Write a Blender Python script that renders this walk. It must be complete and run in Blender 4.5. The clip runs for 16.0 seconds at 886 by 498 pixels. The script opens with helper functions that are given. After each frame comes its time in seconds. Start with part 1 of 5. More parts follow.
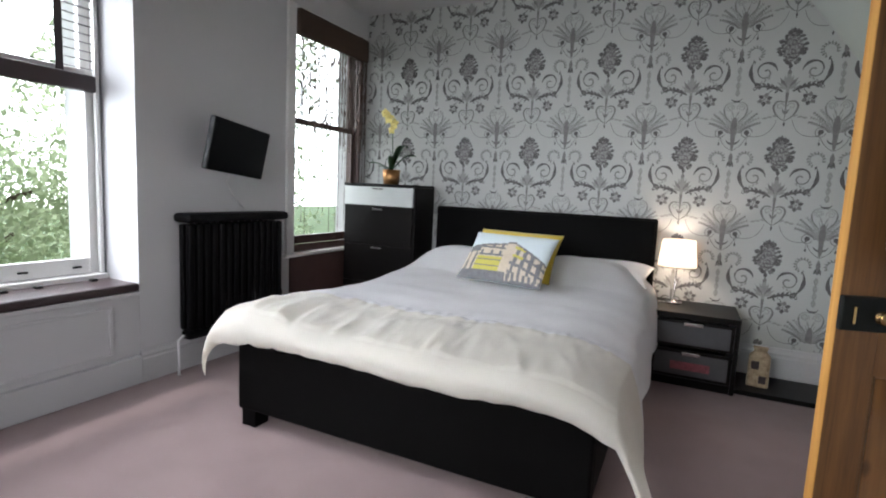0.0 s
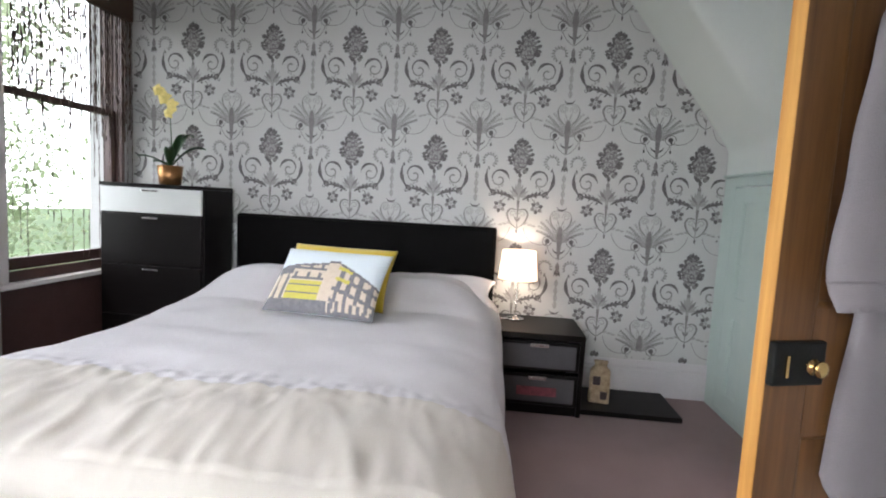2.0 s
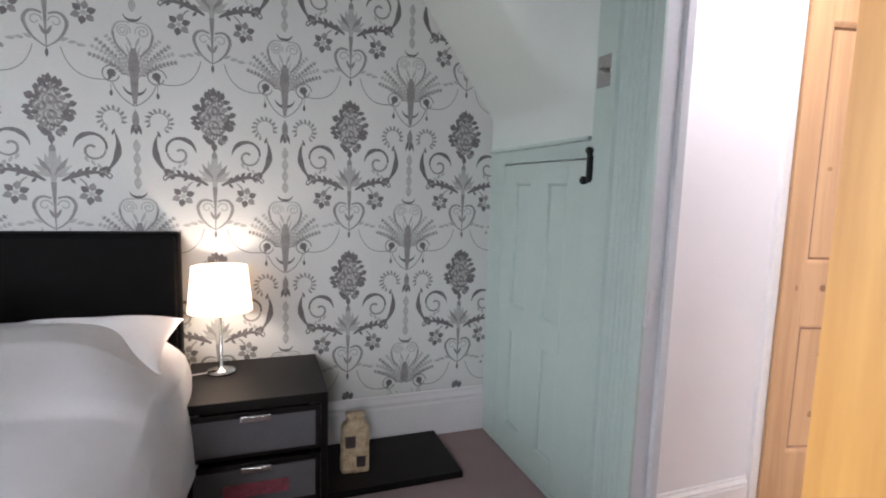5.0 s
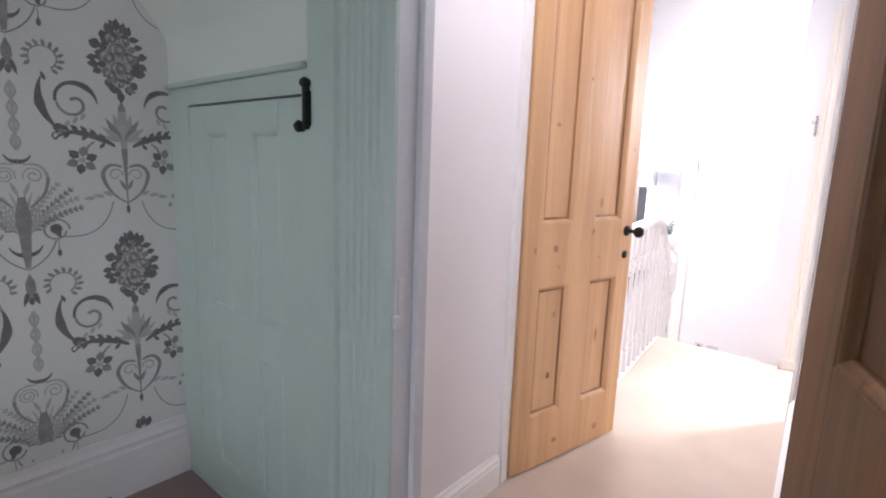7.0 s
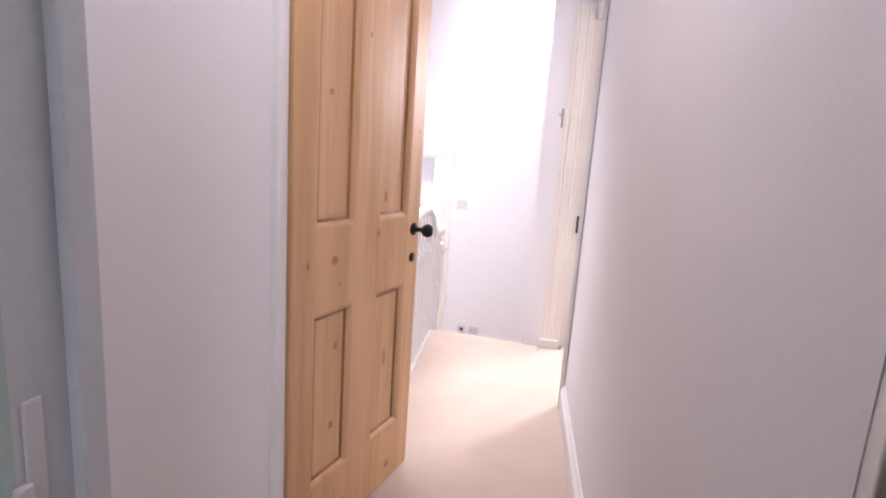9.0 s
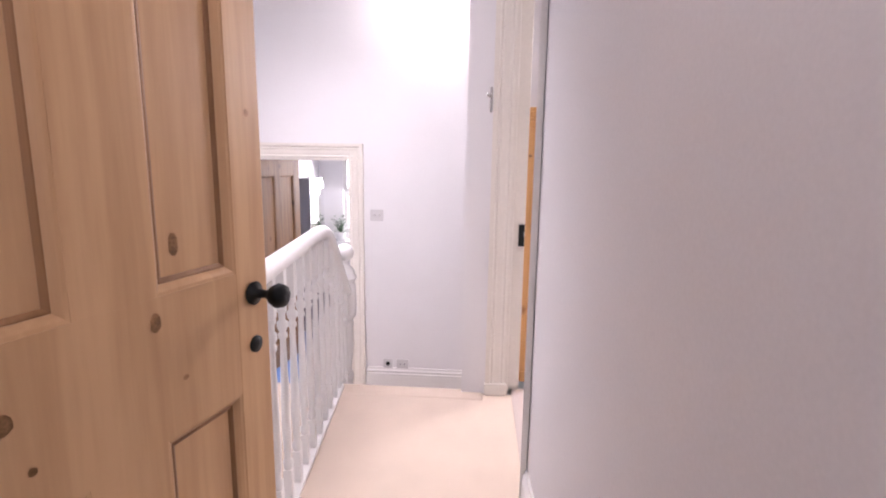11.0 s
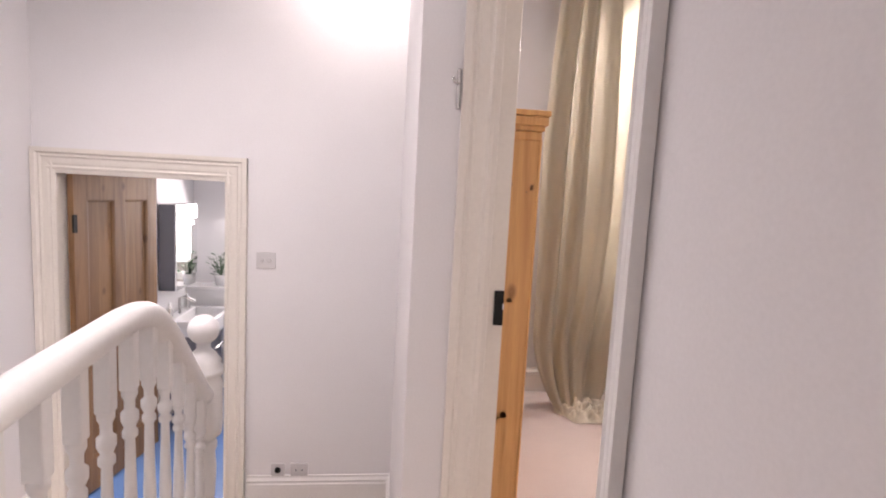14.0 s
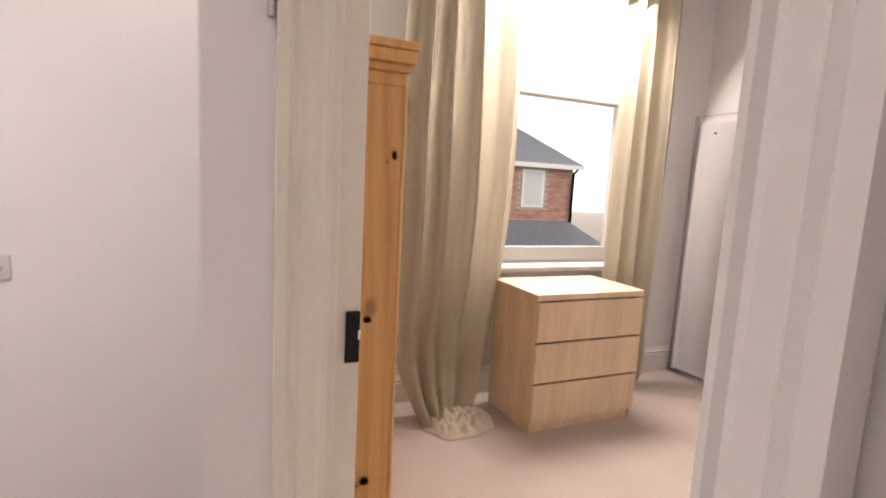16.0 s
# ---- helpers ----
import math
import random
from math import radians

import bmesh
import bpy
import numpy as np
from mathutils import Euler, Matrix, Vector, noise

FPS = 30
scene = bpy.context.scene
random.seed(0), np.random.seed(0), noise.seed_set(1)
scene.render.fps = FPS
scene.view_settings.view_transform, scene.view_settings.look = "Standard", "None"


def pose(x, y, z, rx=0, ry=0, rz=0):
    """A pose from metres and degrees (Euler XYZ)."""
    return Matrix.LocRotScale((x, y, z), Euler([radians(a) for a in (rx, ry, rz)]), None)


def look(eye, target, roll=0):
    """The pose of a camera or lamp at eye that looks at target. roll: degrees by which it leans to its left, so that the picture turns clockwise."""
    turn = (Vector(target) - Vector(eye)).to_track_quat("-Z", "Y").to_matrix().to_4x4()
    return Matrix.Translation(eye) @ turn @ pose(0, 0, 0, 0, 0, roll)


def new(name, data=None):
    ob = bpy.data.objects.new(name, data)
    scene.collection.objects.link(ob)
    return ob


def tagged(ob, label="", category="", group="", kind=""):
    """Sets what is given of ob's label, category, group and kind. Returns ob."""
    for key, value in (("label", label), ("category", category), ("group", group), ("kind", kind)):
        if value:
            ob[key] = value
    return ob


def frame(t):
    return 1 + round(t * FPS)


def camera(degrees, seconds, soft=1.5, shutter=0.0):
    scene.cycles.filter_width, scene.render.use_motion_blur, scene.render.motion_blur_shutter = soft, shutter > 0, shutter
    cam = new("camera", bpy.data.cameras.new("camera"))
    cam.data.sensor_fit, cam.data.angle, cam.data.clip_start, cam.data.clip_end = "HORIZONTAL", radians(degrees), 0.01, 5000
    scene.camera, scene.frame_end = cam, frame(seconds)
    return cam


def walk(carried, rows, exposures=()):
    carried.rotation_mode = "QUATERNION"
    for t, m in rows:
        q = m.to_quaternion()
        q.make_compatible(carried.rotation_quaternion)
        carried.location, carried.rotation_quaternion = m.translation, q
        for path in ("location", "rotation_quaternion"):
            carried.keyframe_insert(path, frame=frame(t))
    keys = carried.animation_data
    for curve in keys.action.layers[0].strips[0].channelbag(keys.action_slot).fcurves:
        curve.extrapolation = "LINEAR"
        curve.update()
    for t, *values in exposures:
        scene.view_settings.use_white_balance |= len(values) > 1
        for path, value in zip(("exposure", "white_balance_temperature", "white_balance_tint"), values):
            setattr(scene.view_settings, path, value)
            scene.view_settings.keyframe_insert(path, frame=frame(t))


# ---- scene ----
cam = camera(82.4, 16.0, soft=2.0)
EXPOSURES = [
    (0.0, -0.84, 6150, 13), (2.0, -0.52, 6250, 17), (3.0, -0.44, 6250, 19), (5.5, -0.45, 6150, 18), (6.5, -0.70, 6100, 20), (7.5, -1.0, 6100, 20), (8.5, -1.18, 6200, 24),
    (10.0, -1.55, 6300, 28), (12.5, -1.82, 6500, 27), (14.5, -2.16, 7000, 23), (16.0, -2.30, 7400, 21),
]
PATH = [
    (0, (-0.058, 0.029, 1.348), (-0.912, 1.823, 1.119), 2.7),
    (0.5, (-0.094, 0.193, 1.351), (-0.803, 2.05, 1.134), 3.0),
    (1, (-0.168, 0.363, 1.359), (-0.692, 2.281, 1.15), 3.1),
    (1.5, (-0.238, 0.543, 1.365), (-0.591, 2.502, 1.168), 3.1),
    (2, (-0.294, 0.743, 1.376), (-0.483, 2.725, 1.187), 3.1),
    (2.5, (-0.322, 0.965, 1.398), (-0.359, 2.955, 1.204), 3.2),
    (3, (-0.323, 1.173, 1.409), (-0.219, 3.164, 1.246), 3.0),
    (5.5, (0.199, 2.041, 1.423), (1.082, 3.814, 1.149), 1.7),
    (6, (0.299, 2.161, 1.413), (1.401, 3.799, 1.093), 1.8),
    (6.5, (0.386, 2.289, 1.402), (1.705, 3.755, 1.066), 2.0),
    (7, (0.462, 2.391, 1.394), (1.973, 3.657, 1.061), 2.0),
    (7.5, (0.56, 2.489, 1.371), (2.232, 3.536, 1.045), 2.3),
    (8, (0.68, 2.576, 1.37), (2.467, 3.413, 1.047), 2.5),
    (8.5, (0.816, 2.663, 1.372), (2.687, 3.288, 1.043), 1.1),
    (9, (0.95, 2.737, 1.395), (2.875, 3.149, 1.041), 3.9),
    (9.5, (1.162, 2.785, 1.393), (3.112, 3.046, 1.031), 2.6),
    (10, (1.405, 2.78, 1.405), (3.358, 2.987, 1.027), 1.0),
    (12.5, (2.504, 2.862, 1.378), (4.487, 2.891, 1.124), 2.1),
    (13, (2.677, 2.903, 1.375), (4.664, 2.891, 1.146), 2.6),
    (13.5, (2.868, 2.954, 1.378), (4.853, 2.843, 1.158), 3.1),
    (14, (3.054, 2.977, 1.376), (5.029, 2.746, 1.163), 3.0),
    (14.5, (3.24, 2.968, 1.359), (5.202, 2.642, 1.152), 2.6),
    (15, (3.427, 2.923, 1.35), (5.368, 2.494, 1.126), 2.3),
    (15.5, (3.549, 2.864, 1.358), (5.453, 2.299, 1.117), 2.5),
    (16, (3.673, 2.838, 1.357), (5.488, 2.041, 1.097), 3.1),
]
walk(cam, [(t, look(eye, target, roll)) for t, eye, target, roll in PATH], EXPOSURES)


# ---- light ----
world = bpy.data.worlds.new("world")
scene.world = world
world.use_nodes = True
wn = world.node_tree
sky = wn.nodes.new("ShaderNodeTexSky")
sky.sky_type, sky.sun_disc = "NISHITA", False
sky.sun_elevation, sky.sun_rotation = radians(62), radians(239)
wn.nodes["Background"].inputs["Strength"].default_value = 0.15
wn.links.new(sky.outputs[0], wn.nodes["Background"].inputs["Color"])


def lamp(name, kind, m, energy, colour, **more):
    data = bpy.data.lights.new(name, kind)
    data.energy, data.color = energy, colour
    for key, value in more.items():
        if key == "size":
            data.shape, data.size, data.size_y = "RECTANGLE", value[0], value[1]
        elif key == "radius":
            data.shadow_soft_size = value
        elif key == "spread":
            data.spread = radians(value)
        elif key == "angle":
            data.angle = radians(value)
    ob = new(name, data)
    ob.matrix_world = m
    return ob


lamp("sun", "SUN", look((-5, -3, 11), (0, 0, 0)), 4.5, (1.0, 0.97, 0.93), angle=6.0)
lamp("bay_daylight", "AREA", look((-3.50, 1.15, 1.95), (-1.1, 2.7, 0.3)), 66, (0.93, 0.955, 1.0), size=(1.6, 1.4), spread=125)
# fill lamp at the added south window, brightens the foot of the bed
lamp("south_fill", "AREA", look((-1.3, -1.52, 2.0), (-1.2, 2.3, 0.6)), 44, (0.97, 0.99, 0.97), size=(1.2, 1.4), spread=75)
lamp("skylight_daylight", "AREA", look((4.6, 4.0, 3.18), (4.75, 4.1, 0)), 150, (1.0, 0.97, 0.97), size=(0.8, 0.8), spread=115)
# added fill without a fitting, lifts the hall walls near the bedroom
lamp("hall_fill", "AREA", pose(1.9, 3.0, 2.74), 27, (1.0, 0.95, 0.95), size=(0.7, 0.5))
lamp("landing_bulb", "POINT", pose(5.75, 3.15, 2.62), 22, (1.0, 0.95, 0.91), radius=0.15)
lamp("landing_wall_light", "AREA", look((5.85, 3.1, 2.95), (6.27, 3.1, 2.75)), 34, (1.0, 0.95, 0.92), size=(0.25, 0.25))
lamp("back_bedroom_daylight", "AREA", look((6.50, 0.8, 2.38), (4.9, 1.1, 0.9)), 570, (1.0, 0.97, 0.93), size=(1.0, 0.72))
lamp("bathroom_daylight", "AREA", look((8.43, 4.15, 1.0), (7, 4.25, 0)), 130, (1.0, 0.98, 0.96), size=(1.0, 1.2))
lamp("bedside_bulb", "POINT", pose(-0.09, 4.40, 0.965), 13.0, (1.0, 0.81, 0.60), radius=0.03)


# ---- materials ----
def material(name, colour, rough=0.6, metal=0.0, vary=0.12, scale=8.0, fine=120.0, bump=0.1, colour2=None, stretch=(1, 1, 1), sheen=0.0, per_object=0.0, coat=0.0, spec=0.5):
    """A surface with broad and fine variation and a fine relief."""
    m = bpy.data.materials.new(name)
    m.use_nodes = True
    nt = m.node_tree
    b = nt.nodes["Principled BSDF"]
    b.inputs["Roughness"].default_value, b.inputs["Metallic"].default_value = rough, metal
    b.inputs["Sheen Weight"].default_value, b.inputs["Coat Weight"].default_value = sheen, coat
    b.inputs["Specular IOR Level"].default_value = spec
    co = nt.nodes.new("ShaderNodeTexCoord")
    mp = nt.nodes.new("ShaderNodeMapping")
    mp.inputs["Scale"].default_value = stretch
    nt.links.new(co.outputs["Object"], mp.inputs[0])
    broad, small = nt.nodes.new("ShaderNodeTexNoise"), nt.nodes.new("ShaderNodeTexNoise")
    for n, s in ((broad, scale), (small, fine)):
        n.inputs["Scale"].default_value, n.inputs["Detail"].default_value = s, 4.0
        nt.links.new(mp.outputs[0], n.inputs["Vector"])
    add = nt.nodes.new("ShaderNodeMath")
    add.operation = "MULTIPLY_ADD"
    add.inputs[1].default_value = 0.5
    nt.links.new(small.outputs["Fac"], add.inputs[0])
    half = nt.nodes.new("ShaderNodeMath")
    half.operation = "MULTIPLY"
    half.inputs[1].default_value = 0.5
    nt.links.new(broad.outputs["Fac"], half.inputs[0])
    nt.links.new(half.outputs[0], add.inputs[2])
    ramp = nt.nodes.new("ShaderNodeValToRGB")
    ramp.color_ramp.elements[0].position, ramp.color_ramp.elements[1].position = 0.32, 0.68
    c2 = colour2 or tuple(min(1.0, c * (1 + vary)) for c in colour)
    c1 = colour if colour2 else tuple(c * (1 - vary) for c in colour)
    ramp.color_ramp.elements[0].color, ramp.color_ramp.elements[1].color = (*c1, 1), (*c2, 1)
    nt.links.new(add.outputs[0], ramp.inputs[0])
    out = ramp.outputs[0]
    if per_object:
        info, hsv = nt.nodes.new("ShaderNodeObjectInfo"), nt.nodes.new("ShaderNodeHueSaturation")
        rng = nt.nodes.new("ShaderNodeMapRange")
        rng.inputs["To Min"].default_value, rng.inputs["To Max"].default_value = 1 - per_object, 1 + per_object
        nt.links.new(info.outputs["Random"], rng.inputs[0])
        nt.links.new(rng.outputs[0], hsv.inputs["Value"])
        nt.links.new(out, hsv.inputs["Color"])
        out = hsv.outputs[0]
    nt.links.new(out, b.inputs["Base Color"])
    if bump:
        bp = nt.nodes.new("ShaderNodeBump")
        bp.inputs["Strength"].default_value, bp.inputs["Distance"].default_value = bump, 0.004
        nt.links.new(small.outputs["Fac"], bp.inputs["Height"])
        nt.links.new(bp.outputs[0], b.inputs["Normal"])
    return m


def wood(name, dark, light, rough=0.45, grain=(14, 14, 0.9), knots=True):
    """Pine: long grain lines along z, broad tone changes and scattered knots."""
    m = bpy.data.materials.new(name)
    m.use_nodes = True
    nt = m.node_tree
    b = nt.nodes["Principled BSDF"]
    b.inputs["Roughness"].default_value = rough
    co, mp = nt.nodes.new("ShaderNodeTexCoord"), nt.nodes.new("ShaderNodeMapping")
    mp.inputs["Scale"].default_value = grain
    nt.links.new(co.outputs["Object"], mp.inputs[0])
    n1, n2 = nt.nodes.new("ShaderNodeTexNoise"), nt.nodes.new("ShaderNodeTexNoise")
    n1.inputs["Scale"].default_value, n1.inputs["Detail"].default_value, n1.inputs["Distortion"].default_value = 1.1, 4, 1.0
    n2.inputs["Scale"].default_value, n2.inputs["Detail"].default_value = 9.0, 3
    nt.links.new(mp.outputs[0], n1.inputs["Vector"])
    nt.links.new(mp.outputs[0], n2.inputs["Vector"])
    mix = nt.nodes.new("ShaderNodeMath")
    mix.operation = "MULTIPLY_ADD"
    mix.inputs[1].default_value = 0.22
    nt.links.new(n2.outputs["Fac"], mix.inputs[0])
    s = nt.nodes.new("ShaderNodeMath")
    s.operation = "MULTIPLY"
    s.inputs[1].default_value = 0.78
    nt.links.new(n1.outputs["Fac"], s.inputs[0])
    nt.links.new(s.outputs[0], mix.inputs[2])
    ramp = nt.nodes.new("ShaderNodeValToRGB")
    ramp.color_ramp.elements[0].position, ramp.color_ramp.elements[1].position = 0.34, 0.62
    ramp.color_ramp.elements[0].color, ramp.color_ramp.elements[1].color = (*dark, 1), (*light, 1)
    nt.links.new(mix.outputs[0], ramp.inputs[0])
    out = ramp.outputs[0]
    if knots:
        vo = nt.nodes.new("ShaderNodeTexVoronoi")
        vo.inputs["Scale"].default_value = 4.2
        mk = nt.nodes.new("ShaderNodeMapping")
        mk.inputs["Scale"].default_value = (1.5, 1.5, 0.9)
        mk.inputs["Location"].default_value = (0.13, 0.21, 0.4)
        nt.links.new(co.outputs["Object"], mk.inputs[0])
        nt.links.new(mk.outputs[0], vo.inputs["Vector"])
        kr = nt.nodes.new("ShaderNodeValToRGB")
        kr.color_ramp.elements[0].position, kr.color_ramp.elements[1].position = 0.06, 0.15
        kr.color_ramp.elements[0].color, kr.color_ramp.elements[1].color = (0.75, 0.75, 0.75, 1), (0, 0, 0, 1)
        nt.links.new(vo.outputs["Distance"], kr.inputs[0])
        mx = nt.nodes.new("ShaderNodeMix")
        mx.data_type = "RGBA"
        nt.links.new(kr.outputs[0], mx.inputs["Factor"])
        nt.links.new(out, mx.inputs["A"])
        mx.inputs["B"].default_value = (dark[0] * 0.45, dark[1] * 0.35, dark[2] * 0.3, 1)
        out = mx.outputs["Result"]
    nt.links.new(out, b.inputs["Base Color"])
    bp = nt.nodes.new("ShaderNodeBump")
    bp.inputs["Strength"].default_value, bp.inputs["Distance"].default_value = 0.12, 0.003
    nt.links.new(n2.outputs["Fac"], bp.inputs["Height"])
    nt.links.new(bp.outputs[0], b.inputs["Normal"])
    return m


def glow(name, colour, strength):
    m = bpy.data.materials.new(name)
    m.use_nodes = True
    b = m.node_tree.nodes["Principled BSDF"]
    b.inputs["Base Color"].default_value = (*colour, 1)
    b.inputs["Emission Color"].default_value, b.inputs["Emission Strength"].default_value = (*colour, 1), strength
    return m


def glass(name):
    m = bpy.data.materials.new(name)
    m.use_nodes = True
    b = m.node_tree.nodes["Principled BSDF"]
    b.inputs["Base Color"].default_value = (0.97, 1, 0.99, 1)
    b.inputs["Roughness"].default_value, b.inputs["Transmission Weight"].default_value, b.inputs["IOR"].default_value = 0.0, 1.0, 1.05
    return m


PAINT = material("white_wall_paint", (0.78, 0.77, 0.775), 0.75, vary=0.035, scale=1.6, fine=140, bump=0.03)
COOL = material("pale_bedroom_paint", (0.57, 0.565, 0.57), 0.7, vary=0.03, scale=2.0, fine=220, bump=0.08)
GLOSS = material("white_gloss_paint", (0.76, 0.75, 0.73), 0.32, vary=0.035, scale=5, fine=60, bump=0.05)
SKIRT = material("grey_white_skirting_paint", (0.54, 0.53, 0.53), 0.4, vary=0.04, scale=4, fine=60, bump=0.06)
CREAM = material("cream_gloss_paint", (0.77, 0.73, 0.665), 0.35, vary=0.04, scale=5, fine=60, bump=0.06)
SLOPE = material("pale_attic_paint", (0.52, 0.57, 0.53), 0.65, vary=0.03, scale=2.0, fine=220, bump=0.06)
# lining paint greyed to hold the shade inside the doorway
JAMB_SHADED = material("shaded_lilac_gloss_paint", (0.50, 0.515, 0.53), 0.4, vary=0.05, scale=4, fine=60, bump=0.06)
MINT = material("pale_green_gloss_paint", (0.37, 0.455, 0.415), 0.4, vary=0.04, scale=4, fine=60, bump=0.06)
PAPER = material("silver_wallpaper", (0.475, 0.485, 0.465), 0.5, vary=0.04, scale=3, fine=160, bump=0.05)
INK_DARK = material("dark_grey_print", (0.105, 0.098, 0.098), 0.55, vary=0.3, scale=30, fine=160, bump=0.0)
INK_MID = material("mid_grey_print", (0.19, 0.185, 0.178), 0.55, vary=0.25, scale=30, fine=160, bump=0.0)
INK_PALE = material("pale_grey_print", (0.37, 0.372, 0.357), 0.5, vary=0.1, scale=30, fine=160, bump=0.0)
INK_LIGHT = material("light_grey_print", (0.30, 0.30, 0.285), 0.5, vary=0.15, scale=30, fine=160, bump=0.0)
CARPET = material("mauve_carpet", (0.24, 0.17, 0.165), 0.95, vary=0.14, scale=3.5, fine=300, bump=0.9, sheen=0.1)
BACK_CARPET = material("pink_beige_carpet", (0.47, 0.395, 0.36), 0.95, vary=0.08, scale=4, fine=300, bump=0.9, sheen=0.1)
BEIGE = material("beige_carpet", (0.58, 0.47, 0.375), 0.95, vary=0.08, scale=5, fine=380, bump=0.8, sheen=0.25)
PINE = wood("waxed_pine", (0.47, 0.27, 0.125), (0.61, 0.375, 0.19), grain=(9, 9, 0.5), knots=False)
KNOT = material("dark_pine_knot", (0.38, 0.20, 0.085), 0.45, vary=0.4, scale=60, fine=200, bump=0.05)
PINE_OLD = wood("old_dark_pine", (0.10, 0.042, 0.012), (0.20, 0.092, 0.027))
# darker pine that carries the shade inside the door panel mouldings
PINE_SHADED = wood("shaded_moulding_pine", (0.19, 0.085, 0.03), (0.30, 0.15, 0.06), knots=False)
PINE_BATH = wood("brown_stripped_pine", (0.15, 0.075, 0.03), (0.26, 0.145, 0.065))
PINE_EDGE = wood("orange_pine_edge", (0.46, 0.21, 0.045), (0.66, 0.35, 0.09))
PINE_HONEY = wood("honey_pine", (0.52, 0.255, 0.08), (0.70, 0.395, 0.15))
BIRCH = wood("birch_veneer", (0.62, 0.46, 0.30), (0.74, 0.58, 0.40), 0.4, (10, 10, 1.2), knots=False)
LEATHER = material("black_leather", (0.0016, 0.0014, 0.0014), 0.55, vary=0.25, scale=12, fine=260, bump=0.35, spec=0.06)
BLACKWOOD = material("black_brown_veneer", (0.004, 0.003, 0.0028), 0.42, vary=0.25, scale=6, fine=90, bump=0.08, stretch=(1, 1, 6), spec=0.15)
IRON = material("black_iron", (0.008, 0.009, 0.008), 0.5, 0.1, vary=0.3, scale=30, fine=200, bump=0.25, spec=0.25)
RADIATOR = material("black_radiator_enamel", (0.0025, 0.0022, 0.0025), 0.5, vary=0.2, scale=10, fine=120, bump=0.05, spec=0.12)
BRASS = material("worn_brass", (0.72, 0.50, 0.20), 0.22, 1.0, vary=0.15, scale=20, fine=150, bump=0.05)
CHROME = material("brushed_chrome", (0.62, 0.61, 0.60), 0.22, 1.0, vary=0.06, scale=20, fine=200, bump=0.02)
LINEN = material("white_cotton", (0.88, 0.87, 0.875), 0.85, vary=0.03, scale=6, fine=500, bump=0.25, sheen=0.3)
CREAM_LINEN = material("ivory_cotton", (0.80, 0.765, 0.69), 0.85, vary=0.03, scale=6, fine=500, bump=0.25, sheen=0.3)
YELLOW = material("mustard_cotton", (0.60, 0.44, 0.035), 0.85, vary=0.06, scale=10, fine=400, bump=0.3, sheen=0.3)
SHADE = glow("lit_cream_shade", (1.0, 0.83, 0.66), 1.6)
CURTAIN = material("sand_curtain", (0.72, 0.66, 0.54), 0.85, vary=0.06, scale=5, fine=350, bump=0.3, sheen=0.25)
ROBE = material("pale_lilac_robe", (0.52, 0.49, 0.50), 0.9, vary=0.05, scale=8, fine=300, bump=0.5, sheen=0.4)
BEAD = material("brown_bead_blind", (0.055, 0.028, 0.016), 0.5, vary=0.3, scale=40, fine=200, bump=0.3)
SASH_BROWN = material("brown_stained_sash", (0.085, 0.045, 0.04), 0.4, vary=0.2, scale=8, fine=80, bump=0.1)
SCREEN = material("black_screen", (0.003, 0.003, 0.0035), 0.25, vary=0.1, bump=0.0, spec=0.15)
PLASTIC = material("white_plastic", (0.60, 0.59, 0.59), 0.35, vary=0.02, bump=0.0)
DRAWER_WHITE = material("frosted_white_drawer", (0.62, 0.65, 0.63), 0.25, vary=0.03, bump=0.0)
SMOKED = material("smoked_drawer_glass", (0.075, 0.075, 0.078), 0.18, vary=0.15, scale=5, bump=0.0)
COPPER = material("bronze_pot", (0.42, 0.22, 0.09), 0.28, 0.9, vary=0.15, scale=15, bump=0.05)
LEAF = material("orchid_leaf", (0.035, 0.085, 0.035), 0.35, vary=0.3, scale=15, fine=60, bump=0.1)
PETAL = material("yellow_petal", (0.86, 0.74, 0.26), 0.6, vary=0.15, scale=40, bump=0.05)
BLUE_FLOOR = material("blue_vinyl_floor", (0.10, 0.20, 0.42), 0.3, vary=0.1, scale=6, fine=60, bump=0.05)
GREY_CAB = material("grey_cabinet_lacquer", (0.17, 0.17, 0.195), 0.35, vary=0.05, bump=0.0)
CERAMIC = material("white_ceramic", (0.8, 0.8, 0.8), 0.12, vary=0.02, bump=0.0)
MIRROR = material("mirror", (0.9, 0.9, 0.9), 0.02, 1.0, vary=0.0, bump=0.0)
BRICK = material("red_brick", (0.45, 0.23, 0.18), 0.85, vary=0.22, scale=12, fine=80, bump=0.4, per_object=0.22)
MORTAR = material("pale_mortar", (0.45, 0.41, 0.37), 0.95, vary=0.15, scale=20, fine=90, bump=0.5)
SLATE = material("grey_slate", (0.50, 0.53, 0.60), 0.55, vary=0.2, scale=10, fine=60, bump=0.3)
FOLIAGE = material("tree_leaves", (0.11, 0.155, 0.07), 0.6, vary=0.5, scale=2.5, fine=20, bump=0.1)
BARK = material("tree_bark", (0.10, 0.07, 0.05), 0.9, vary=0.3, scale=6, fine=60, bump=0.8)
GRASS = material("lawn", (0.07, 0.12, 0.035), 0.95, vary=0.3, scale=0.5, fine=30, bump=0.3)
PRINT_GREY = material("grey_city_print", (0.16, 0.16, 0.17), 0.85, vary=0.3, scale=40, fine=300, bump=0.2)
PRINT_BEIGE = material("beige_city_print", (0.55, 0.47, 0.37), 0.85, vary=0.1, scale=40, fine=300, bump=0.2)
